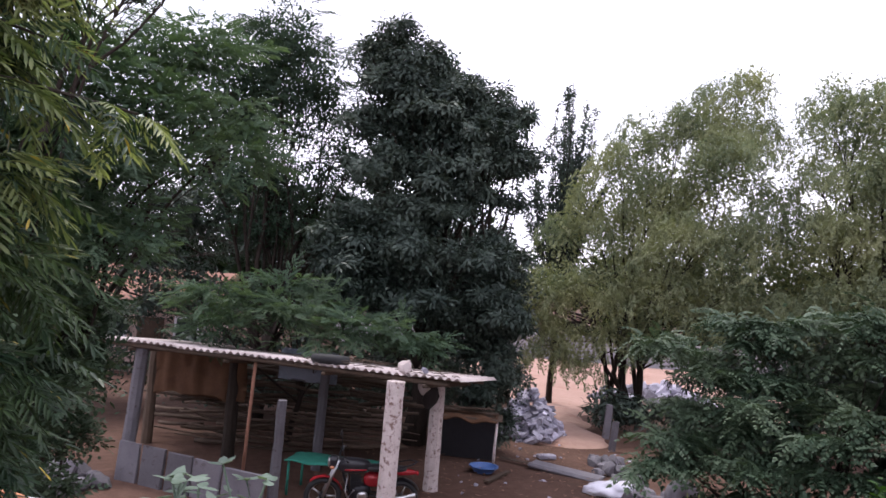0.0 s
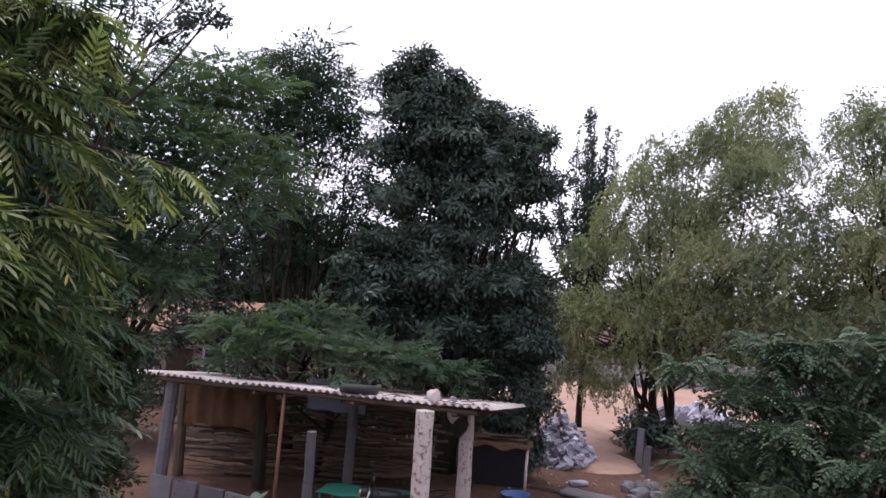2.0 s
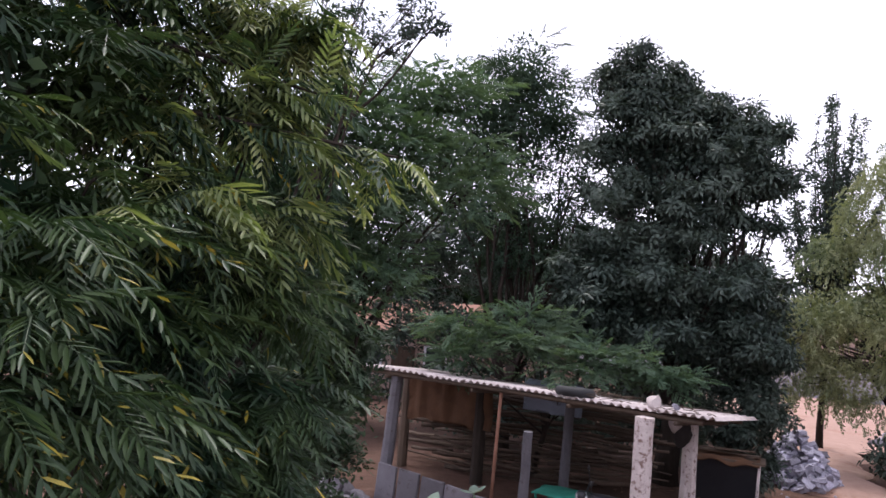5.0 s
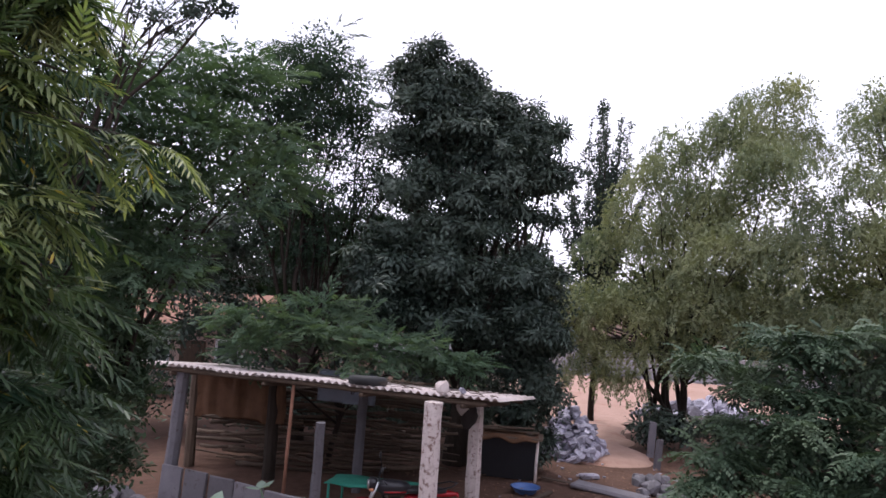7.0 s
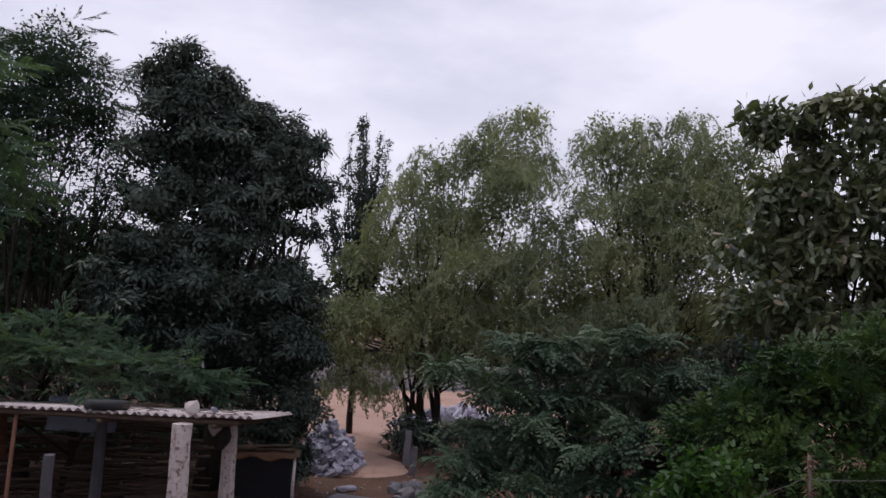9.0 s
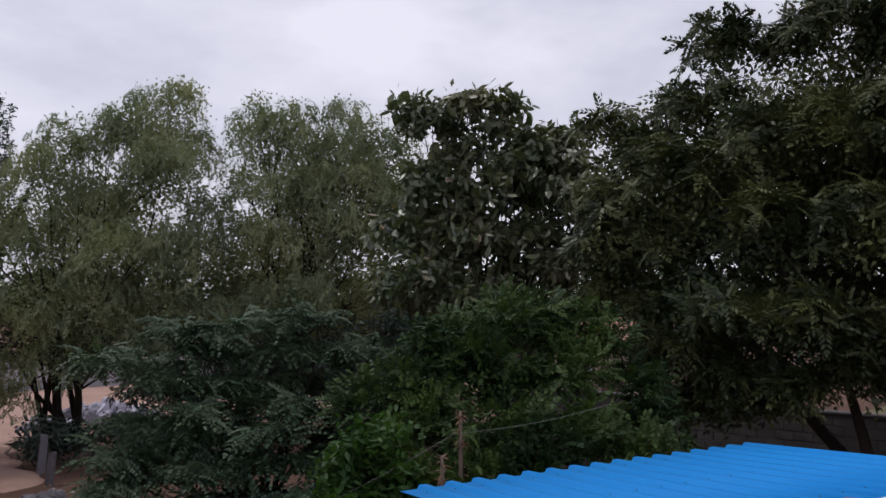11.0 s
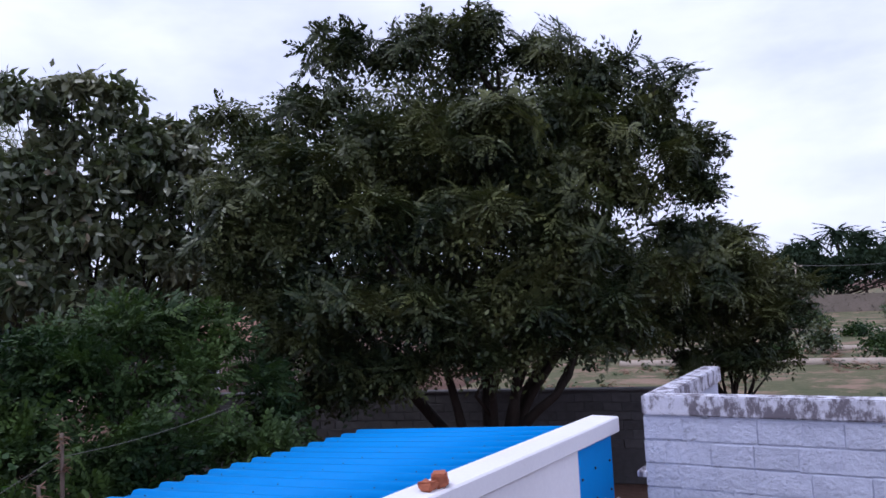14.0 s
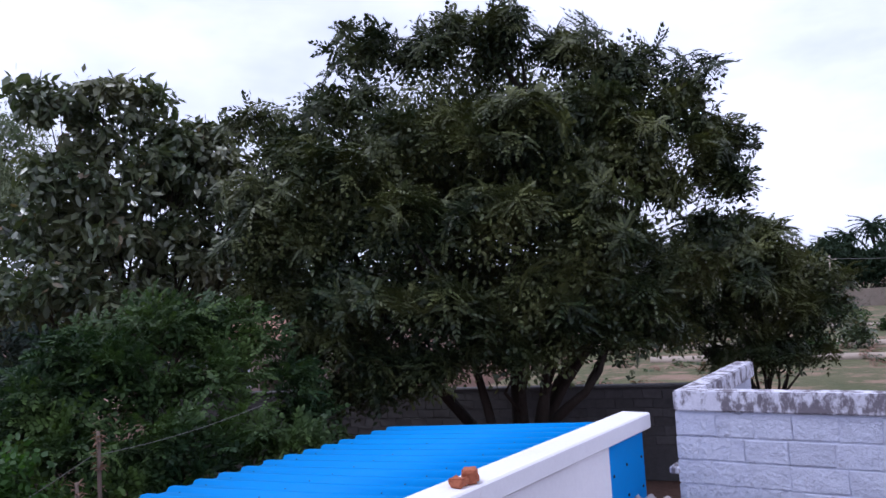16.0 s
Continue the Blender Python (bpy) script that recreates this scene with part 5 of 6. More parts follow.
pebbles = [stone_mesh("pebble", M["rock"], 1.0, 300 + k, 0.6, 1) for k in range(4)]
for k in range(60):
    x, y = rngp.uniform(0.8, 5.5), rngp.uniform(14.3, 21)
    s = rngp.uniform(0.02, 0.07)
    thing("pebble", "small loose stone on the yard's earth", "stone", pose(x, y, 0.01, 0, 0, rngp.uniform(0, 360)) @ Matrix.Scale(s, 4), "loose stones in the yard", me=pebbles[k % 4])
for k, (x, y, h) in enumerate([(5.35, 22.3, 1.05), (5.75, 24.4, 1.05), (5.15, 20.6, 0.85)]):
    thing("fence_post", "grey stone fence post at the yard edge", "post", pose(x, y, -0.05, 2 * (-1) ** k, 3 * (-1) ** k, 20 * k), "fence posts at the yard edge", me=box_mesh("fence_post", M["granite"], 0.2, 0.11, h, 0.015, rough=0.012, seed=k))

# ---- white tank with a coiled hose ----
tank = thing("white_tank", "white painted masonry tank beside the house", "tank", pose(-3.1, 5.35, -0.05, 0, 0, -10))
part("body", box_mesh("body", M["white_paint"], 1.4, 1.1, 2.32, 0.03, seg=2), tank)
coil = []
for k in range(5):
    a = np.linspace(0, 2 * np.pi, 40)
    rr = 0.2 + 0.016 * k
    coil.append((np.stack([rr * np.cos(a) * 1.15, rr * np.sin(a), 0.03 + 0.035 * (k % 3) + 0.01 * np.sin(3 * a + k)], -1), (0.015, 0.015)))
thing("hose_coil", "coiled orange garden hose on the tank", "hose", pose(-3.0, 5.35, 2.275), me=tubes_mesh("hose_coil", coil, M["hose"], 8))
thing("angle_iron", "rusty iron rod lying across the tank", "rod", pose(-2.75, 5.2, 2.31, 0, 2, 22), me=box_mesh("angle_iron", M["rust"], 1.3, 0.035, 0.035, 0.004))


# ---- distant buildings ----
def small_house(name, label, x, y, rz, sx, sy, h, wall, roof, pitched=True):
    t = thing(name, label, "house", pose(x, y, 0, 0, 0, rz))
    part("wall", box_mesh("wall", wall, sx, sy, h, 0.02), t)
    if pitched:
        bm = bmesh.new()
        o = 0.4
        pts = [(-sx / 2 - o, -sy / 2 - o, h), (sx / 2 + o, -sy / 2 - o, h), (sx / 2 + o, sy / 2 + o, h), (-sx / 2 - o, sy / 2 + o, h), (-sx / 2 - o, 0, h + sy * 0.3), (sx / 2 + o, 0, h + sy * 0.3)]
        vs = [bm.verts.new((a, b, c + 0.004)) for a, b, c in pts]
        for f in ((0, 1, 5, 4), (2, 3, 4, 5), (0, 4, 3), (1, 2, 5), (3, 2, 1, 0)):
            bm.faces.new([vs[k] for k in f])
        part("roof", mesh_bm("roof", bm, roof), t)
    else:
        part("roof", box_mesh("roof", roof, sx + 0.5, sy + 0.5, 0.15, 0.02, (0, 0, h + 0.003)), t)
    for k in range(2):
        win = part("window", box_mesh("window", M["white_paint"], 0.9, 0.08, 1.1, 0.01, (-sx / 4 + k * sx / 2, -sy / 2 - 0.02, 1.0)), t)
        part("pane", box_mesh("pane", M["glass_dark"], 0.72, 0.02, 0.92, 0.003, (-sx / 4 + k * sx / 2, -sy / 2 - 0.065, 1.09)), win)
    part("door", box_mesh("door", M["wood"], 0.9, 0.08, 2.0, 0.01, (0, -sy / 2 - 0.02, 0)), t)
    return t


small_house("pink_house", "pink plastered house with tiled roof behind trees", -10.6, 29.5, 12, 5.0, 4.0, 2.6, M["pink_wall"], M["tile"])
small_house("clay_house", "pale clay-coloured house glimpsed between the trees", 27.5, 20.4, -50, 5.0, 4.0, 2.7, M["pink_wall"], M["tile"])
small_house("field_hut", "small white hut beyond the field wall", 128.0, -27.5, -80, 6, 5, 3.2, M["white_paint"], M["roof_slab"], False)

# ---- trees and bushes ----
def g0(bearing, distance):
    p = spot(bearing, 0, distance)
    return (p[0], p[1], 0.0)


T_A = [(-13, 16.4, 21, 2.6, 3.0), (-15.4, 13.4, 20.5, 2.8, 3), (-10.8, 14.4, 21, 2.3, 2.8), (-12.8, 12.4, 20.5, 2.8, 2), (-17, 9.4, 21, 3, 3), (-9.2, 12, 21, 1.5, 1.7),
       (-14.2, 9.6, 20.6, 1.7, 1.4), (-11.2, 9.8, 20.8, 1.3, 1.1), (-8, 9.4, 21, 1.2, 1.2), (-12.6, 7, 20.8, 1.8, 1.2), (-9.4, 7.4, 21, 1.3, 0.9), (-6.8, 7.4, 21, 1.0, 0.9),
       (-15.4, 6, 20.6, 2.2, 1.6), (-10.6, 5.2, 21, 1.8, 1.1), (-7.8, 5.4, 21, 1.3, 0.9), (-13, 3.2, 21.2, 3, 2), (-9, 2.8, 21.4, 2.6, 1.7), (-6.4, 3.4, 21.4, 1.6, 1.4)]
tree("acacia_tree", "tall feathery acacia tree with slender dark trunk", g0(-12.5, 21), T_A, "feather", 5.2, "lf_acacia", 1, 0.2, size=0.78, fill=0.3, cover=0.95, twigs=8)
T_B = [(-4, 17, 19, 2.3, 1.9), (-5.8, 16.2, 19, 1.5, 1.6), (-1.8, 16, 19, 1.5, 1.6), (0.6, 14.6, 19, 1.6, 1.4), (3, 13.4, 19, 1.6, 1.3), (-3.4, 12.8, 18.8, 2.6, 1.8), (0.6, 11, 18.8, 2.4, 1.8), (-2.2, 14.8, 19, 2.5, 1.9), (-5.6, 14.4, 19, 2.0, 2.1), (1.4, 13, 19, 2.4, 1.8), (4.2, 12, 19, 2.1, 1.7), (-5, 11.4, 18.8, 2.4, 1.8), (-1.4, 11.4, 18.6, 3, 2), (5.2, 9.2, 19, 1.6, 1.6), (2.4, 9.6, 18.8, 2.8, 1.9), (-1, 8, 18.5, 3.2, 1.9), (-4.8, 7.8, 18.2, 2.8, 1.8),
       (-1.4, 4.8, 18.3, 3, 2), (-5.2, 4, 18, 3, 2), (2.2, 6.2, 18.8, 2.0, 1.3), (5.2, 6.2, 19, 1.3, 0.9), (4.4, 2.8, 19, 2.4, 1.5), (-7.6, 1, 18, 3, 2.2), (-2.5, 1.2, 17.8, 3.6, 2), (2.2, 1.6, 18, 3, 2), (-1, -2, 17.8, 3.6, 1.8), (3.4, -2, 18.2, 3, 2), (5.8, -0.6, 19.5, 2, 2), (4.8, -3.4, 19.4, 1.8, 2), (-5.4, -1.6, 17.6, 2.6, 1.6)]
tree("dense_tree", "tall dark green broadleaf tree with dense tiers", g0(-0.5, 19.5), T_B, "dark", 15, "lf_dark", 2, 0.28, size=1.0, flat=0.42, fill=0.35, cover=0.65, grow=1.25, sub=0.5, twigs=5, core=[(-2, 10.5, 20.6, 4.2, 6), (2.5, 9.5, 20.6, 2.6, 3), (-1.5, 3, 21, 5, 4), (-3, -1, 21, 6, 3)])
THICK = [(-22, 3, 25, 4, 3.8), (-16.5, 3, 25, 4, 3.4), (-11, 2, 25, 4, 3.4), (-5, 2.4, 26, 4, 3.6), (1.5, 0.8, 26, 4, 3.4), (6.6, 0.2, 25, 2.4, 2.8), (-27, 0, 24, 4, 6), (-19, -2.5, 24, 4, 2.5), (-12, -3, 24, 4, 2.5), (-24, -7, 22, 4, 3), (-17, -7.5, 22, 4, 2.5), (-10, -7.5, 22, 4, 2.5), (-4, -7, 22, 3.5, 3), (1.5, -7, 22, 3, 3), (-14, -8.8, 21, 4, 1.8), (-7, -8.8, 21, 4, 1.8), (-0.5, -8.6, 21, 3.4, 1.8)]
tree("thicket", "dark tangled thicket behind the shed", g0(-9, 25), THICK, "dark", 2.4, "lf_dark", 3, 0.16, size=1.5, fill=0.3, grow=1.3, cover=0.42, stems=6, fork=0.3, category="bushes")
T_C = [(-19, 14.5, 11.5, 3.6, 2.2), (-23.5, 13.2, 11, 4, 2.6), (-27.5, 11, 10.5, 3.6, 2.8), (-17.5, 10.5, 11, 4, 1.5), (-22, 9.5, 10.5, 4.5, 2), (-16.2, 7.8, 10.8, 2.6, 1.0), (-19.5, 6.4, 10.5, 3.4, 1.1), (-26, 6, 10.5, 4.5, 3), (-24, 1, 10.5, 3.5, 2.5), (-31, 3, 10.5, 5, 5), (-34, 8, 10.5, 4, 4), (-27, -2, 11, 3, 2.5)]
tree("feathery_tree", "spreading tree with pale green feathery tiers", g0(-27, 13.8), T_C, "feather", 10.5, "lf_feather", 4, 0.16, size=0.8, flat=0.45, hang=0.1, cover=0.75)
VINE = [(-25, -5.5, 12.2, 2.4, 2.2), (-28, -4, 11.6, 2.6, 2.6), (-24.5, -9.5, 12.4, 2, 2.2), (-27.5, -9, 11.8, 2.8, 2.6), (-31, -7, 11, 3, 3), (-25.5, -13, 12, 2.2, 1.8), (-29.5, -13, 11, 3, 2.4), (-33, -12, 10.5, 3, 3), (-29, -10.5, 9.5, 2.6, 2.6), (-33, -6, 8.5, 3.5, 4), (-32, -14.5, 8.5, 3.5, 2.4), (-26, -16.5, 10.5, 2, 1.2)]
tree("stall_bush", "dark feathery bush covering the stall's end", g0(-27.5, 12), VINE, "bush", 12, "lf_layer", 19, 0.05, stems=4, cover=0.6, category="bush")
LOW = [(-16, -2.4, 16.8, 2.2, 0.9), (-13.2, -3.4, 16.6, 2.6, 1.0), (-9.8, -3.2, 16.6, 2.6, 0.9), (-6.4, -4.2, 16.2, 2.6, 0.9), (-3, -4.6, 16.2, 2.6, 0.9), (-0.8, -5.2, 16.2, 1.5, 0.6), (-11.5, -1.8, 17, 1.8, 0.9), (-15.5, -4.6, 16.4, 2.2, 0.8), (-8, -5, 16, 2.2, 0.7)]
tree("young_acacia", "low feathery acacia spreading over the shed roof", g0(-10, 18.6), LOW, "feather", 12, "lf_feather", 5, 0.07, size=1.0, flat=0.8, hang=0.1, fork=0.6, grow=1.2, cover=0.3)
SIDE = [(3.2, -4.5, 18.6, 2.2, 2.2), (5.2, -6, 18.8, 1.8, 2.4), (4, -8.5, 18.8, 1.8, 2), (6.3, -7.5, 19.2, 1.1, 2), (2.5, -2.8, 19, 2.4, 2), (5.8, -10.3, 19.4, 1.2, 1.3), (4.6, -11, 19.2, 1.2, 1)]
tree("side_bush", "dark glossy bush at the shed's end", g0(4.6, 19.2), SIDE, "dark", 16, "lf_dark", 6, 0.07, stems=3, fill=0.3, size=0.95, category="bush", cover=0.5)


def upright_tree(bearing, distance):
    """Thin steep shoots set with short feathered leaves."""
    base = np.array(g0(bearing, distance))
    t = thing("upright_tree", "thin upright tree with sparse spiky shoots", "tree", pose(*base))
    inv = Matrix.Translation(-base)
    rng = np.random.default_rng(7)
    fork = spot(bearing, -2, distance)
    part("trunk", tubes_mesh("trunk", [(bend(base - (0, 0, 0.15), fork, rng, 0.03, 8), (0.13, 0.08))], M["bark"]), t, m=inv)
    pos, head = [], []
    for k in range(44):
        off = rng.normal(0.1, 1.7)
        tip = spot(bearing + off, rng.uniform(5, 16.4 - 1.25 * abs(off)), distance + rng.normal(0, 0.5))
        start = fork + (tip - fork) * rng.uniform(0.0, 0.35) * (0.3, 0.3, 1)
        line = bend(start, tip, rng, 0.03, 12)
        part("limb", tubes_mesh("limb", [(line, (0.03, 0.01))], M["bark"], 5), t, m=inv)
        for p, q in zip(line[3:], line[4:]):
            d = (q - p) / np.linalg.norm(q - p)
            for _ in range(4):
                pos.append(p + (q - p) * rng.random())
                head.append(d + rng.normal(0, 0.35, 3))
    n = len(pos)
    v, f = scatter(SPRAYS["broad"], np.array(pos), np.array(head), rng.normal(0, 1, (n, 3)), rng.uniform(0.7, 1.3, n), rng)
    tagged(part("crown", mesh_np("crown", v, f, M["lf_dark"]), t, m=inv), kind="stuff")


upright_tree(9.2, 28)

WEEP1 = [(8.6, 0.4, 24, 2.2, 1.8), (11.8, 0.6, 24, 2.4, 1.6), (9.6, 4.8, 25.5, 1.6, 1.4), (12.6, 5.2, 25, 2.2, 2.0), (12.7, 9.4, 25, 1.7, 1.9), (15, 11.6, 25, 1.9, 1.9), (15.6, 7.8, 25, 2.4, 2), (18.6, 12.6, 25, 2.0, 1.8), (21.6, 15.2, 25, 1.7, 1.4), (19.2, 15, 25.2, 1.0, 0.8), (17.6, 4.6, 24, 2.6, 2.2), (20.6, 9.6, 24.4, 2.4, 2.6), (22.6, 4.4, 24, 2.8, 2.4), (16, 1, 24, 2.8, 2), (13.6, -2.8, 24.5, 2.8, 1.2), (18.5, -1.2, 24.4, 2.6, 1.6), (9.4, -2.8, 24, 1.6, 1.1), (22.8, 12.4, 25.4, 1.4, 1.8), (23.6, 7.6, 24.6, 1.8, 2), (7.9, -2.2, 24, 1.4, 1.4), (8.4, -4.2, 23.8, 1.4, 0.9), (21, 0.6, 24, 2.4, 1.6), (11, -5, 24.4, 1.6, 0.9), (17, 13.6, 25.2, 0.8, 0.7), (10.4, 7.6, 25.2, 0.9, 0.9)]
tree("weeping_tree", "light green weeping tree with several slim trunks", g0(15.2, 26.3), WEEP1, "weep", 4.0, "lf_weep", 8, 0.12, stems=9, fill=0.3, fork=0.45, size=1.1, cover=0.42, grow=1.22, sub=0.5, core=[(14, 1, 27, 6, 3.2), (17, 6, 27, 5, 4.5), (22, 2, 27, 5, 3.6), (20.5, 11, 27, 2.2, 3)])
WEEP2 = [(27.4, 12.4, 25, 1.9, 2.2), (29.8, 14.3, 25, 1.9, 1.4), (27.2, 15, 25.2, 0.9, 0.9), (32, 12, 25, 2.2, 2.4), (35.2, 13.2, 25.2, 1.7, 1.8), (33, 15, 25.2, 1.0, 0.8), (27, 5, 24.3, 2.8, 2.4), (29, 8.6, 24.4, 2.2, 2.2), (33, 6, 24.3, 3, 2.6), (37, 8, 25, 2, 2.4), (30, 1.5, 24, 3, 2.2), (25.4, -0.6, 24, 2.6, 1.6), (36, 2, 24.5, 2.6, 2.2), (37.5, 12, 25.4, 1.8, 2.2), (31.8, 9.2, 24.6, 2.4, 2.2), (39, 5, 24.8, 2, 2.6), (26, 9.6, 24.8, 1.3, 1.2), (35, 9.8, 24.8, 2, 2)]
tree("weeping_tree", "olive green weeping tree with drooping twigs", g0(29, 26), WEEP2, "weep", 4.0, "lf_weep", 9, 0.16, stems=3, fill=0.3, fork=0.4, size=1.1, cover=0.42, grow=1.22, sub=0.5, twigs=6, core=[(31, 3, 27, 7.5, 5.5), (31.5, 9.5, 27, 4.5, 3.6), (36.5, 8, 27, 3, 4)])
UNDER = [(22, -5.5, 25, 4, 2.4), (28, -5, 25, 4, 3), (34, -4, 25, 4, 3), (14, -8.4, 24, 3, 1.2), (18.5, -8.2, 24, 3, 1.3), (24, -8.5, 24, 4, 1.6), (40, -3, 24, 4, 3.5), (46, -3, 24, 4, 3.5)]
tree("undergrowth", "dark undergrowth below the weeping trees", g0(26, 25), UNDER, "dark", 3.6, "lf_dark", 18, 0.06, stems=5, size=1.4, category="bushes", cover=0.5)
TEAK = [(39.5, 14, 17, 2.2, 2.2), (43, 14.6, 17, 2.2, 1.8), (46.3, 14, 17, 1.8, 2), (49.2, 12, 17, 2.2, 2.2), (41, 9.5, 17, 3, 2.6), (46, 9, 17, 3.2, 2.8), (50, 7.5, 17, 2.4, 2.6), (42, 4.5, 16.7, 3.2, 2.8), (47.5, 4, 16.7, 3.4, 2.6), (44, 0.5, 16.5, 4, 2), (39, 1, 16.7, 2.6, 3), (43.5, 7, 16.8, 2.4, 2), (50.8, 3, 16.8, 2.6, 2.6), (53, 7, 17, 2, 2.2), (47.8, 11.5, 17, 2, 1.6), (39.3, 6, 17, 2.4, 2.2), (43.2, 12, 17, 2.2, 1.4), (53.5, 3.2, 17, 1.8, 2), (51, 10, 17, 2, 2)]
tree("teak_tree", "broad-leaved teak tree with brownish upper leaves", g0(45, 17.3), TEAK, "teak", 14, "lf_teak", 10, 0.17, fill=0.2, size=0.9, cover=0.05, grow=1.15, sub=0.5, twigs=6, core=[(46, 1.5, 19, 6.5, 3)])
LAYER = []
rngl = np.random.default_rng(44)
for el, b0, b1, count, d in ((-0.6, 22, 33, 5, 12.8), (-2.6, 16.5, 38, 8, 12.6), (-4.6, 20, 39, 7, 12.4), (-6.4, 19, 40, 8, 12.2), (-8.4, 16, 39, 8, 12.0), (-10.4, 17, 38, 8, 11.8), (-12.6, 21, 38, 6, 11.5), (-14.8, 25, 36, 5, 11.2), (-17.2, 27, 35, 4, 10.8)):
    for k in range(count):
        LAYER.append((b0 + (b1 - b0) * (k + 0.5) / count + rngl.uniform(-0.7, 0.7), el + rngl.uniform(-0.45, 0.45) - 0.01 * (b0 + (b1 - b0) * k / count - 27) ** 2, d + rngl.uniform(-0.7, 0.6), rngl.uniform(1.4, 2.5), rngl.uniform(0.35, 0.6)))
tree("tiered_tree", "dark tree with flat tiers of feathered leaves", g0(27.5, 12.8), LAYER, "layer", 14, "lf_layer", 11, 0.12, flat=0.5, hang=0.25, size=1.0, sub=0.9, cover=0.12, grow=1.12, every=4)
BRIGHT = [(35, -10, 8.8, 1.3, 1.4), (34, -12, 8.6, 1.5, 1.5), (36.4, -12.2, 8.7, 1.3, 1.5), (34.8, -15, 8.6, 2.2, 2)]
tree("bright_bush", "bright green leafy bush by the fence", g0(34.3, 8.8), BRIGHT, "broad", 60, "lf_bright", 12, 0.035, stems=4, fill=0.4, category="bush", sub=0.5, cover=0.6)
MIX = [(46, -1.2, 11, 3, 1.8), (41.5, -2.5, 11, 3.2, 2.2), (50.5, -5.5, 10.6, 2.4, 2), (38.5, -5.5, 10.8, 2.6, 2.6), (44.5, -5.5, 10.4, 3.4, 2.4), (40, -9.5, 10, 3.2, 2.4), (46, -9.3, 9.8, 3.4, 2.2), (51, -9.6, 9.8, 2.6, 2), (43, -13, 9.4, 4, 2.4), (49, -13, 9.4, 3.6, 2.2), (38.5, -14, 9.2, 3, 2.4), (54.5, -11, 10, 2.5, 2), (51.2, -1.5, 11.4, 1.6, 2), (54.6, -5.6, 11.2, 2, 1.6), (57, -8.5, 11, 2.2, 1.6), (36, -7, 11, 2.4, 2.6), (49.3, -2.4, 11.2, 2, 1.8), (47.5, -0.5, 11.4, 2, 1.4), (53.3, -2.4, 11.3, 1.2, 0.9)]
tree("mixed_shrub", "dense green shrub with small feathered leaves", g0(45, 10.6), MIX, "bush", 13, "lf_bush", 13, 0.05, stems=6, fill=0.35, category="bush", grow=1.15, sub=0.36, cover=0.35)
NEEM = [(72, 18, 14, 3.4, 2.4), (67.5, 17.8, 13.6, 2.6, 2.4), (62.3, 18, 13.6, 2.1, 1.9), (60.3, 14.2, 13.6, 2.4, 2.0), (78.5, 16.5, 14, 3, 2.6), (82.8, 15, 14.3, 2.6, 2.1), (85.8, 12.8, 14.5, 2.3, 2.1), (88, 9.8, 14.5, 1.4, 1.6), (55, 12.5, 13.8, 2.6, 2.2), (87.2, 9, 14.5, 1.8, 2.4), (66, 11.5, 12.8, 4, 3), (74, 11.5, 12.6, 4, 3.2), (81.5, 9.5, 13.2, 3.6, 3), (87.2, 7, 14, 2.0, 1.4), (84.2, 6.6, 13.6, 1.6, 1.1), (81, 3.2, 12.8, 2.6, 1.6), (80.4, -1.4, 12.6, 2.8, 1.6), (86.4, 3.4, 13.6, 1.8, 1.1), (76.5, 1.4, 12.2, 3, 2), (76, 8.4, 12.6, 3, 2.4), (83.4, 12, 13.8, 2.4, 1.8), (78, 13, 13.2, 3, 2.4),
        (59, 8, 12.8, 3.4, 3), (55, 4.5, 13.2, 2.8, 3), (64, 5, 12.3, 3.6, 2.8), (71, 5, 12, 3.8, 3), (78.5, 4, 12.4, 3.6, 2.8), (84.5, 0.8, 13.4, 2.4, 1.6), (60, 0.5, 12.6, 3.4, 2.6), (66.5, -1, 12.3, 3.2, 2.6), (73, -1.2, 12, 3.4, 2.6), (79, -1.8, 12.4, 2.8, 2), (58.5, -4, 13, 3, 2), (64, -5.2, 12.8, 2.6, 1.6), (57, -0.5, 13.4, 2, 2.4), (69, -3, 12.2, 2.4, 1.4), (75.5, -3.4, 12.2, 2, 1.2), (59, -6.6, 13.2, 3, 1.6), (82.5, -3.6, 13.6, 2.2, 1.4), (56.3, -3, 13, 1.4, 2.2), (53.6, 7.6, 13.4, 2, 2.4), (53.2, 1.6, 13.4, 1.8, 2.4), (56.5, 10.2, 13.4, 2.4, 2.2), (58.3, 4.8, 12.8, 2.2, 2.4), (62, -6.4, 13, 2.6, 1), (70, -4.8, 12.3, 2.4, 1.1), (66, -5.4, 12.4, 2.4, 1.0), (74.6, -4.8, 12.2, 2.2, 1.1), (78.8, -4.2, 12.4, 2, 1.1)]
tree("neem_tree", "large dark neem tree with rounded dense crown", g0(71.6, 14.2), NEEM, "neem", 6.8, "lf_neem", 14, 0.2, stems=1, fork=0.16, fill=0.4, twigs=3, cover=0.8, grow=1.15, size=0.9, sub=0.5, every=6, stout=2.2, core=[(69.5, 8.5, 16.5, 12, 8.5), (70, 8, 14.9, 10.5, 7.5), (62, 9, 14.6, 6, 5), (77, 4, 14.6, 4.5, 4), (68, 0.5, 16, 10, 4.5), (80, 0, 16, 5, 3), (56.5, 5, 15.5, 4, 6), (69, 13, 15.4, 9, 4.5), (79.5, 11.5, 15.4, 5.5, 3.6)])
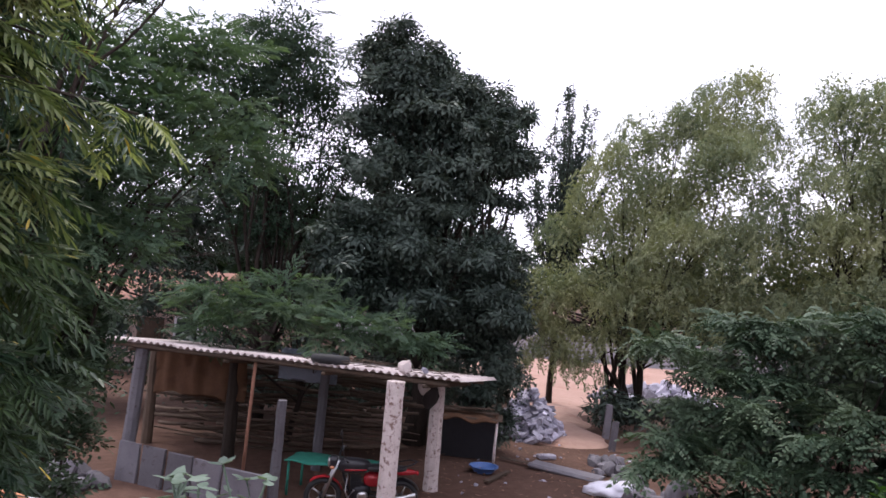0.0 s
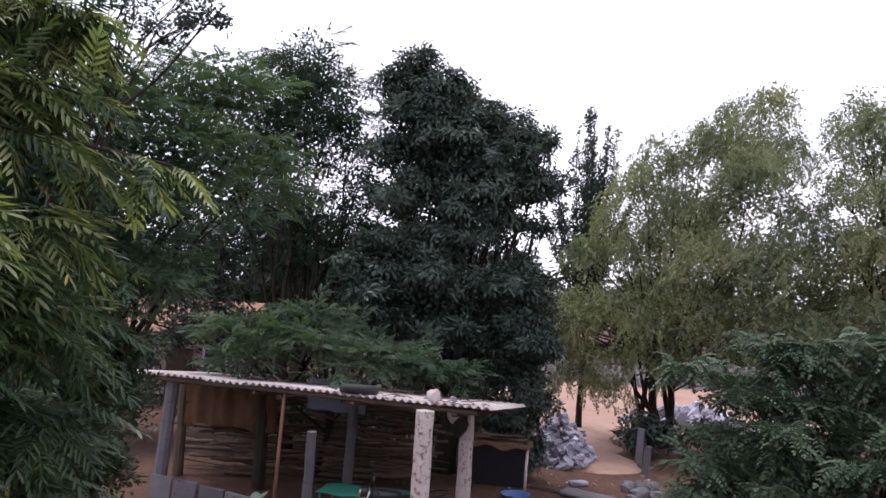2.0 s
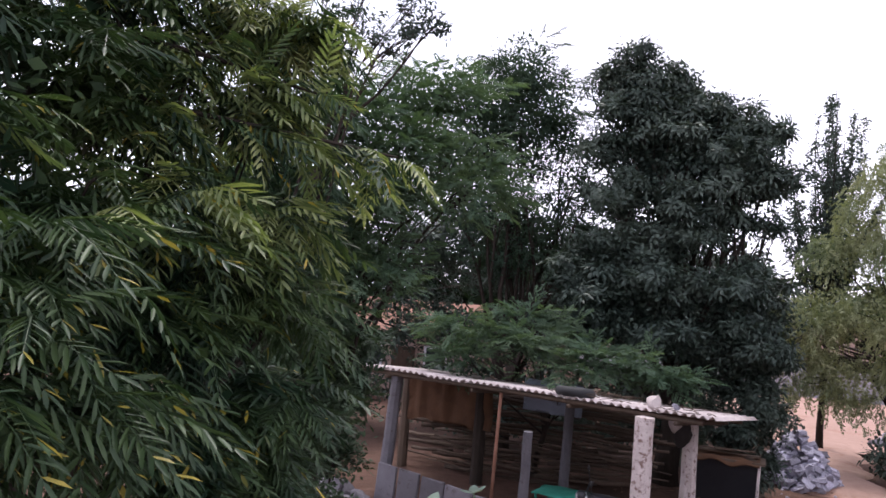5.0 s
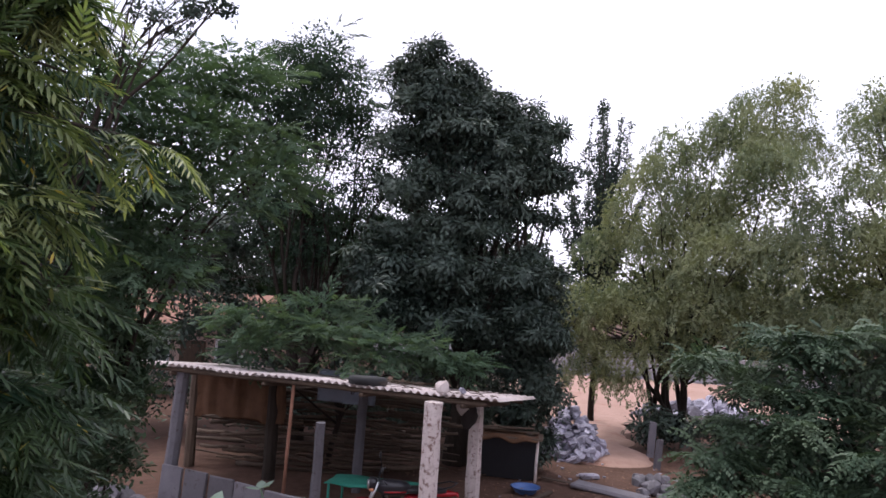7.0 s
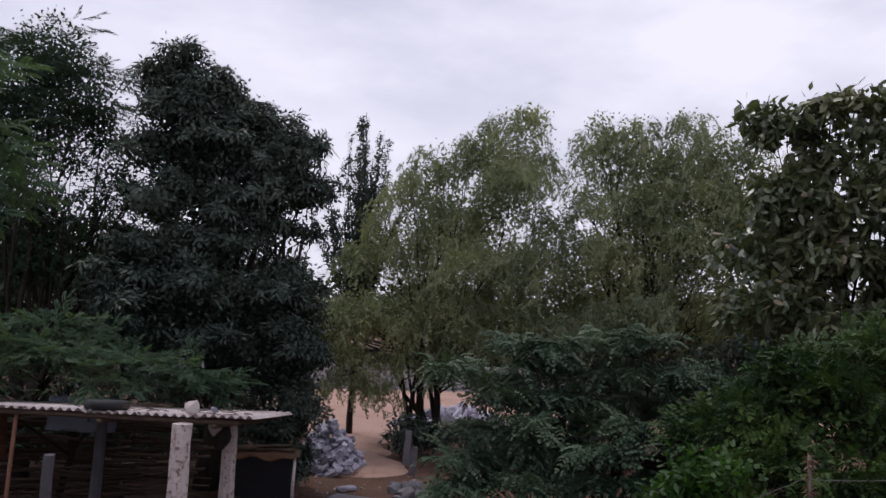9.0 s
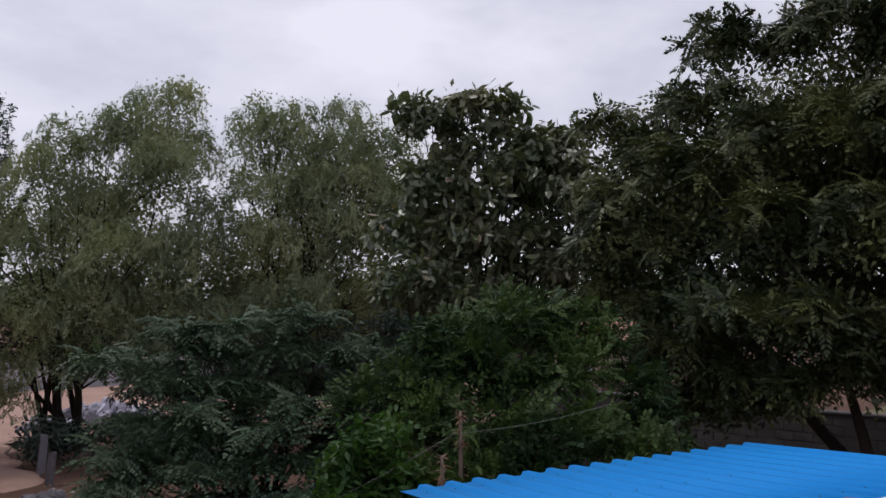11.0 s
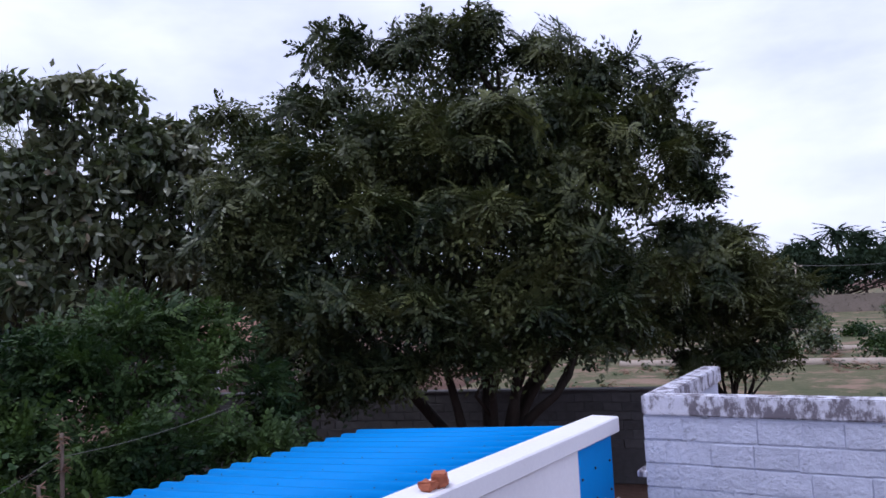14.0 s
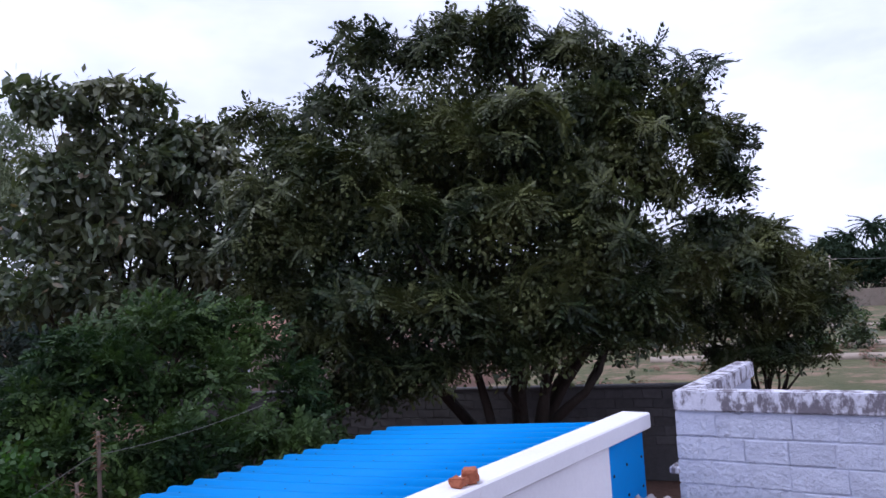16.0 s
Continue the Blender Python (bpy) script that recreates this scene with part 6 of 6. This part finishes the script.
RIGHT = [(83.4, 1.2, 18.8, 2.4, 2), (85.6, -1.4, 18.6, 2.6, 2.4), (82.4, -2, 18.8, 2, 1.6), (84.6, -4, 18.6, 2, 1.2), (88, 3.2, 18.8, 1.8, 1.2), (90, 2.2, 19, 2.2, 1.6), (87.2, 0.5, 19, 2.2, 2), (92.2, 0.2, 19, 1.8, 1.8), (89.5, -1.2, 18.6, 2.6, 2), (91.8, -2.4, 18.8, 1.8, 1.6), (87.5, -3.5, 18.8, 2, 1.6), (89.8, -4.4, 18.8, 1.8, 1.2), (93.6, -3.2, 18.8, 1.6, 1.6), (90.5, 0.5, 18.6, 2.4, 1.8), (94, -1.2, 19, 1.4, 1.4), (91, -5.6, 18.6, 2.4, 1.2), (88, -5.8, 18.6, 2, 1.2)]
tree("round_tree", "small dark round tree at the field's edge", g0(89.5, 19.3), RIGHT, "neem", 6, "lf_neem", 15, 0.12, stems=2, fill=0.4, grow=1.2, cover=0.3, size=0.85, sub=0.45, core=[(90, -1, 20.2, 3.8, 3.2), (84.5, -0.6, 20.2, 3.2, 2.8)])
PROS = [(-20.3, 19.4, 9, 0.9, 0.5), (-22, 18.6, 9, 1.0, 0.7), (-24, 18, 9, 1.2, 0.9), (-22, 20.6, 9, 0.8, 0.6), (-26, 19, 9, 1.6, 1.4), (-28.5, 20, 9, 1.8, 2), (-25, 22.5, 9, 1.4, 1)]
tree("thorn_tree", "thorny tree with sparse knobbly twigs", g0(-38, 11), PROS, "broad", 9, "lf_dark", 16, 0.08, fork=0.75, size=0.6, sub=0.3, cover=0.0, twigs=7)


# near neem with drooping feathered leaves
def near_neem():
    base = g0(-52, 3.4)
    t = thing("near_neem_tree", "close neem tree with long drooping sickle leaflets", "tree", pose(*base))
    inv = Matrix.Translation((-base[0], -base[1], 0))
    lobes = [(-44, 18, 3.4, 4, 4), (-41, 14.5, 3.4, 2.6, 3), (-48, 11, 3.0, 5, 5), (-43, 9, 3.2, 3.6, 3.4), (-40.5, 2, 3.0, 3.4, 3.2), (-36.5, 0.5, 3.2, 2, 2.4), (-45, 2, 2.7, 4.5, 4.5), (-42, -4.5, 2.9, 4, 3.5),
             (-49, -4, 2.3, 4.5, 4.5), (-37.5, -5.5, 3.1, 2.2, 3), (-44, -11, 2.5, 4, 4), (-38, -12, 3.0, 2.8, 2.6), (-51, -12, 2.1, 4, 4), (-53, 6, 2.6, 4.5, 5), (-52, 16, 3.0, 5, 5), (-49, 23, 3.4, 5, 4), (-64, 14, 2.4, 7, 8), (-62, -3, 2.1, 5, 7), (-36, -16, 3.2, 2.6, 2.6), (-33.5, -19.5, 3.4, 2.2, 2), (-35, 18, 3.5, 2.6, 2.6), (-31, 17, 3.6, 1.4, 1.4), (-33, 11, 3.5, 2.2, 1.8), (-31.5, 4, 3.4, 2, 1.8), (-31, -3, 3.4, 2.6, 2.8), (-31.5, -9, 3.4, 2.6, 2.6), (-32, -15, 3.4, 2.2, 2.4)]
    rng = np.random.default_rng(77)
    trunk, limbs = limb_lines(base, lobes, rng, 0.07, 0.8, 4)
    part("trunk", tubes_mesh("trunk", trunk, M["bark"]), t, m=inv)
    for own in limbs:
        part("limb", tubes_mesh("limb", own, M["bark"], 5), t, m=inv)
    shapes = []
    for k in range(8):
        v, f = frond(0.3 * rng.uniform(0.75, 1.15), 9, 0.085, 0.0145, rng, 0.6, 3, 66, 0.38, jitter=0.8)
        shapes.append((v, f, mesh_np("frond", v, f, M["lf_neem_near"]), mesh_np("frond", v, f, M["lf_neem_backlit"])))
    tips, out, inner = crown_points(lobes, 15, rng, 0.2, 1.0, 0.45, 1.0, 0.8)
    pos, head = [], []
    for tip, o in zip(tips, out):
        turn = rng.uniform(0, 6.28)
        for k in range(6):
            a = turn + k * 1.047 + rng.normal(0, 0.2)
            pos.append(tip + rng.normal(0, 0.015, 3))
            head.append(np.array((math.cos(a), math.sin(a), rng.normal(0.0, 0.35))) + 0.22 * o * np.array((1, 1, 0.4)))
    for (b0, e0), (b1, e1), many in (((-43, 15.5), (-29, 13.6), 10), ((-42, 11.5), (-22.6, 9.6), 13), ((-40, 3), (-30, 0.5), 6)):
        a0, a1 = spot(b0, e0, 3.3), spot(b1, e1, 3.3)
        line = bend(a0, a1, rng, 0.02, many)
        part("limb", tubes_mesh("limb", [(line, (0.014, 0.006))], M["bark"], 5), t, m=inv)
        for p in line:
            for _ in range(4):
                pos.append(p + rng.normal(0, 0.01, 3))
                head.append((a1 - a0) * 0.7 + rng.normal(0, 0.5, 3) * (1, 1, 0.5))
    pos, head = np.array(pos), np.array(head)
    n = len(pos)
    near = np.argsort(np.linalg.norm(pos - np.array((-1.2, 1.6, 4.2)), axis=1))[:280]
    single = np.zeros(n, bool)
    single[near] = True
    sets = [([], [], [0]), ([], [], [0])]
    eye = spot(0, 0, 0.0)
    for k in range(n):
        x = Vector(head[k]).normalized()
        up = Vector((rng.normal(0, 0.3), rng.normal(0, 0.3), 1))
        y = up.cross(x).normalized()
        z = x.cross(y)
        s = rng.uniform(0.6, 1.15)
        m = Matrix.Translation(pos[k]) @ Matrix((x, y, z)).transposed().to_4x4() @ Matrix.Scale(s, 4)
        v, quad, me, me_backlit = shapes[rng.integers(0, 8)]
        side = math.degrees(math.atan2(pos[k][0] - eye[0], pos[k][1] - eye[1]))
        # fronds above eye level and further right more often get the painted backlight
        backlit = pos[k][2] > eye[2] + 0.1 and rng.random() < min(0.6, max(0.06, (side + 46) / 13))
        vs, qs, count = sets[int(backlit)]
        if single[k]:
            part("frond", me_backlit if backlit else me, t, "yellow-green frond tinted as if lit from behind" if backlit else "", m=inv @ m)
        else:
            mm = np.array(m)
            vs.append(v @ mm[:3, :3].T + mm[:3, 3])
            qs.append(quad + count[0])
            count[0] += len(v)
    inner = inner[(np.linalg.norm(inner - eye, axis=1) > 2.5) & (np.degrees(np.arctan2(inner[:, 0], inner[:, 1])) < -35)]
    m = len(inner)
    v2, f2 = scatter(SPRAYS["inner_fine"], inner, rng.normal(0, 1, (m, 3)), rng.normal(0, 1, (m, 3)), rng.uniform(0.55, 0.85, m), rng)
    tagged(part("inner_leaves", mesh_np("inner_leaves", v2, f2, M["lf_neem_near"]), t, m=inv), kind="stuff")
    for (vs, qs, count), key, name in zip(sets, ("lf_neem_near", "lf_neem_backlit"), ("crown", "young_crown")):
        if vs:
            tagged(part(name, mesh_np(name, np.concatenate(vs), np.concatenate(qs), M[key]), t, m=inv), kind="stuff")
    return t


near_neem()


# ---- small plants ----
def milkweed(m, seed, stems=5):
    t = thing("milkweed", "pale grey-green milkweed with broad leaves", "plant", m)
    rng = np.random.default_rng(seed)
    for k in range(stems):
        foot = np.array((rng.normal(0, 0.12), rng.normal(0, 0.12), 0))
        top = foot + (rng.normal(0, 0.35), rng.normal(0, 0.3), rng.uniform(1.6, 2.15))
        line = bend(foot, top, rng, 0.04, 8)
        part("stem", tubes_mesh("stem", [(line, (0.025, 0.012))], M["lf_milk"], 6), t)
        for j in range(14):
            p = line[min(7, 2 + j // 2)] if j < 10 else line[7]
            v, f = leaf(rng.uniform(0.15, 0.24), rng.uniform(0.09, 0.13), 0.15, 0.25, 2)
            tri, quad = f[f[:, 2] == f[:, 3]][:, :3], f[f[:, 2] != f[:, 3]]
            a = j * 1.57 + rng.normal(0, 0.4)
            part("leaf", mesh_np("leaf", v @ rot(a, rng.uniform(-0.75, 0.1), rng.normal(0, 0.2)).T + p, [tri, quad], M["lf_milk"], True), t)
    return t


for k, (b, d) in enumerate([(-17.5, 7.7), (-15, 7.9), (-20.5, 7.4), (-12.8, 8.2)]):
    p = g0(b, d)
    milkweed(pose(p[0], p[1], 0, 0, 0, 40 * k), 90 + k, 5 if k < 3 else 3)


def blade_plant(m, seed):
    t = thing("blade_plant", "spiky plant with yellowing sword leaves", "plant", m)
    rng = np.random.default_rng(seed)
    for k in range(34):
        a, lean, L = rng.uniform(0, 6.28), rng.uniform(0.1, 0.75), rng.uniform(0.8, 1.35)
        s = np.linspace(0, 1, 6)
        r, z = lean * L * s ** 1.4, L * s * (1 - 0.35 * lean * s)
        w = 0.032 * (1 - s) ** 0.7 + 0.002
        side = np.array((-math.sin(a), math.cos(a), 0))
        mid = np.stack([r * math.cos(a), r * math.sin(a), z], -1)
        v = np.concatenate([mid - w[:, None] * side, mid + w[:, None] * side])
        j = np.arange(5)
        part("blade", mesh_np("blade", v, np.stack([j, j + 1, 7 + j, 6 + j], -1), M["lf_blade"], True), t)
    return t


p = g0(20.3, 10.2)
blade_plant(pose(p[0], p[1], 0.0) @ Matrix.Scale(1.5, 4), 5)

# dried flower stem and a slack wire in the shrubs
p = g0(41.9, 8.6)
dry = thing("dry_stalk", "dry brown flower stalk standing in the shrubs", "plant", pose(p[0], p[1], 0))
rngd = np.random.default_rng(6)
for dx, h in ((0.0, 3.05), (-0.28, 2.6)):
    line = bend((dx, 0, 0), (dx + 0.02, 0, h), rngd, 0.01, 8)
    stem = part("stem", tubes_mesh("stem", [(line, (0.03, 0.02))], M["bark_pale"], 6), dry)
    for k in range(46):
        v, f = leaf(rngd.uniform(0.06, 0.13), 0.03, 0.2, 0.3)
        q = (v @ rot(rngd.uniform(0, 6.28), rngd.uniform(-1.0, 0.4), 0).T) + line[-1] - (0, 0, rngd.uniform(0, 0.42))
        part("dry_leaf", mesh_np("dry_leaf", q, f, M["lf_dry"]), stem)
wire = []
q0, q1, q2 = spot(27.5, -15.5, 8.2), spot(41.5, -9.2, 8.6), spot(53, -7.0, 9.2)
s = np.linspace(0, 1, 20)[:, None]
for a, b in ((q0, q1), (q1, q2)):
    ln = a + (b - a) * s
    ln[:, 2:3] -= 0.05 * np.sin(np.pi * s)
    wire.append((ln, (0.004, 0.004)))
thing("slack_wire", "slack grey wire strung through the shrubs", "wire", me=tubes_mesh("slack_wire", wire, M["wire"], 5))

# ---- field and far belt ----
for k, (b, d, w, h) in enumerate([(99.0, 43, 1.0, 1.6), (101, 75, 2.4, 2.6), (94.6, 70, 1.5, 1.6), (92.3, 44, 0.9, 0.9), (103.5, 46, 0.8, 1.6), (97.4, 60, 0.8, 0.9), (95.2, 47, 0.5, 1.7)]):
    he = math.degrees(math.atan(h * 0.5 / d))
    el = -math.degrees(math.atan((4.2 - h * 0.5) / d))
    hb = math.degrees(math.atan(w / d))
    lobes = [(b, el, d, hb * 0.8, he), (b + hb * 0.6, el - he * 0.2, d, hb * 0.6, he * 0.7), (b - hb * 0.6, el - he * 0.3, d, hb * 0.6, he * 0.6)]
    tree("field_bush", "green bush standing in the dry field", g0(b, d), lobes, "broad", 4, "lf_bush" if k not in (1, 6) else "lf_teak", 200 + k, 0.04, size=2.2, stems=2, twigs=2, category="bush", cover=0.25)
BELT = []
rngb = np.random.default_rng(21)
for k in range(26):
    b = 84 + k * 1.0
    BELT.append((b, 0.4 + rngb.uniform(-0.4, 0.7), 125 + rngb.uniform(-6, 10), 1.2, 1.1 + rngb.uniform(0, 0.5)))
tree("far_woods", "dark belt of scrub trees beyond the field wall", g0(96, 128), BELT, "far", 1.0, "lf_far", 31, 0.3, size=1.0, twigs=1, fork=0.2, category="trees", cover=0.6)


WOODS = []
for k in range(46):
    b = -48 + k * 2.9
    WOODS.append((b, -1.2 + rngb.uniform(-0.5, 1.6), 52 + rngb.uniform(-3, 8), 2.4, 2.6 + rngb.uniform(0, 1.0)))
tree("back_woods", "dark belt of trees behind the village", g0(15, 56), [w for w in WOODS if not 5 < w[0] < 12], "far", 0.5, "lf_far", 33, 0.3, size=1.2, twigs=1, fork=0.2, category="trees", cover=0.5)


def palm(b, d, top_el, seed):
    x, y, _ = g0(b, d)
    h = 4.2 + d * math.tan(radians(top_el)) - 2.0
    t = thing("coconut_palm", "distant coconut palm above the scrub belt", "palm tree", pose(x, y, 0), "distant palms")
    rng = np.random.default_rng(seed)
    line = bend((0, 0, 0), (rng.normal(0, 0.5), rng.normal(0, 0.5), h), rng, 0.02, 8)
    part("trunk", tubes_mesh("trunk", [(line, (0.25, 0.17))], M["bark"], 6), t)
    for k in range(28):
        v, f = frond(2.9 * rng.uniform(0.85, 1.1), 12, 0.8, 0.24, rng, 0.8, 1, 48, 0.75)
        part("frond", mesh_np("frond", v @ rot(k * 2.4 + rng.normal(0, 0.1), 0.5 - 1.6 * k / 27, 0).T + line[-1], f, M["lf_far"]), t)


for k, (b, d, e) in enumerate([(96.6, 150, 3.9), (93.3, 165, 2.2), (99.6, 155, 3.0), (101.2, 160, 2.6), (103.3, 160, 2.6), (104.5, 150, 3.2), (89.5, 170, 2.4), (95.2, 150, 3.3), (98.2, 160, 3.6), (94.2, 155, 2.9), (100.4, 145, 3.7)]):
    palm(b, d, e, 60 + k)
for k, (b, d, h) in enumerate([(94, 92, 6.2), (92.4, 100, 6.4), (101.6, 112, 6.5)]):
    x, y, _ = g0(b, d)
    pl = thing("utility_pole", "grey cement utility pole beyond the field", "pole", pose(x, y, 0), "utility poles")
    part("shaft", tubes_mesh("shaft", [(np.array(((0, 0, 0), (0, 0, h / 2), (0, 0, h))), (0.14, 0.1))], M["bund"], 8), pl)
    part("crossarm", box_mesh("crossarm", M["bund"], 0.12, 1.4, 0.12, 0.01, (0, 0, h - 0.5)), pl)
pole_tops = [Vector((*g0(b, d)[:2], h - 0.3)) for b, d, h in ((94, 92, 6.2), (92.4, 100, 6.4), (101.6, 112, 6.5))]
for a, b in ((pole_tops[1], pole_tops[0]), (pole_tops[0], pole_tops[2])):
    run = np.array([a.lerp(b, q) - Vector((0, 0, 1.6 * q * (1 - q))) for q in np.linspace(0, 1, 14)])
    thing("power_line", "thin overhead line strung between the poles", "wire", me=tubes_mesh("power_line", [(run, (0.03, 0.03))], M["wire"], 4))

# ---- dry weeds in the field ----
rngw = np.random.default_rng(91)
n = 1500
wx, wy = 19 + 60 * rngw.random(n) ** 1.6, rngw.uniform(-34, 9, n)
keep = np.array([noise.noise(Vector((a * 0.22, b * 0.22, 8.0))) > -0.05 for a, b in zip(wx, wy)])
for key, name, label, sel in (("lf_dry", "dry_weeds", "dry brown weeds tufted over the field", keep & (rngw.random(n) < 0.6)), ("lf_bush", "green_weeds", "low green weeds dotted over the field", keep & (rngw.random(n) < 0.5))):
    c = int(sel.sum())
    v, f = scatter(SPRAYS["bush"], np.stack([wx[sel], wy[sel], np.full(c, 0.22)], -1), rngw.normal(0, 1, (c, 3)) * (1, 1, 0.2), np.tile(np.array((0, 0, 1.0)), (c, 1)), rngw.uniform(0.7, 1.9, c), rngw)
    thing(name, label, "weeds", kind="stuff", me=mesh_np(name, v, f, M[key]))

# ---- cement blocks on the compound wall's near face ----
block_shapes = [box_mesh("block", M["compound"], 0.395, 0.03, 0.19, 0.01, rough=0.006, seed=k) for k in range(5)]
rngc = random.Random(17)
for row in range(6):
    for k in range(32):
        part("block", block_shapes[rngc.randrange(5)], yard_wall, m=pose(-7.25 + 0.405 * k + 0.2 * (row % 2), 0.118 + rngc.uniform(-0.004, 0.006), 1.765 - 0.2 * row + rngc.uniform(-0.004, 0.004)))

# ---- loose planks, leaf litter and stones about the yard ----
rngq = random.Random(29)
for k, (x, y, z, L, rz, tilt) in enumerate([(1.0, 17.9, 1.2, 1.5, 2, 2), (0.85, 18.0, 1.24, 1.2, -16, -3), (1.2, 17.85, 1.27, 0.9, 20, 3), (1.7, 16.6, 0.05, 1.2, 62, 0), (2.35, 18.2, 0.05, 1.0, -30, 0)]):
    thing("loose_plank", "weathered loose wooden plank in the yard", "plank", pose(x, y, z, 0, tilt, rz), "loose planks", me=box_mesh("loose_plank", M["wood"], L, 0.13, 0.03, 0.006, rough=0.008, seed=k))
rngk = np.random.default_rng(52)
c = 900
ly = rngk.uniform(12.5, 24, c)
lx = rngk.uniform(-1.5, 5.5, c)
flat_leaf = [leaf(0.1, 0.05, 0.1, 0.1), leaf(0.07, 0.04, 0.2, 0.2), leaf(0.14, 0.03, 0.1, 0.1)]
v, f = scatter(flat_leaf, np.stack([lx, ly, np.full(c, 0.07)], -1), rngk.normal(0, 1, (c, 3)) * (1, 1, 0.1), np.tile(np.array((0, 0, 1.0)), (c, 1)) + rngk.normal(0, 0.25, (c, 3)), rngk.uniform(0.6, 1.6, c), rngk)
thing("leaf_litter", "dry fallen leaves strewn over the yard", "leaf litter", kind="stuff", me=mesh_np("leaf_litter", v, f, M["lf_dry"]))
rock_heap("edge_stones", "low row of grey stones along the lane", 4.55, 17.6, 0.5, 1.9, 0.16, 26, 0.09, 0.24, M["granite"], 85, 0.6)
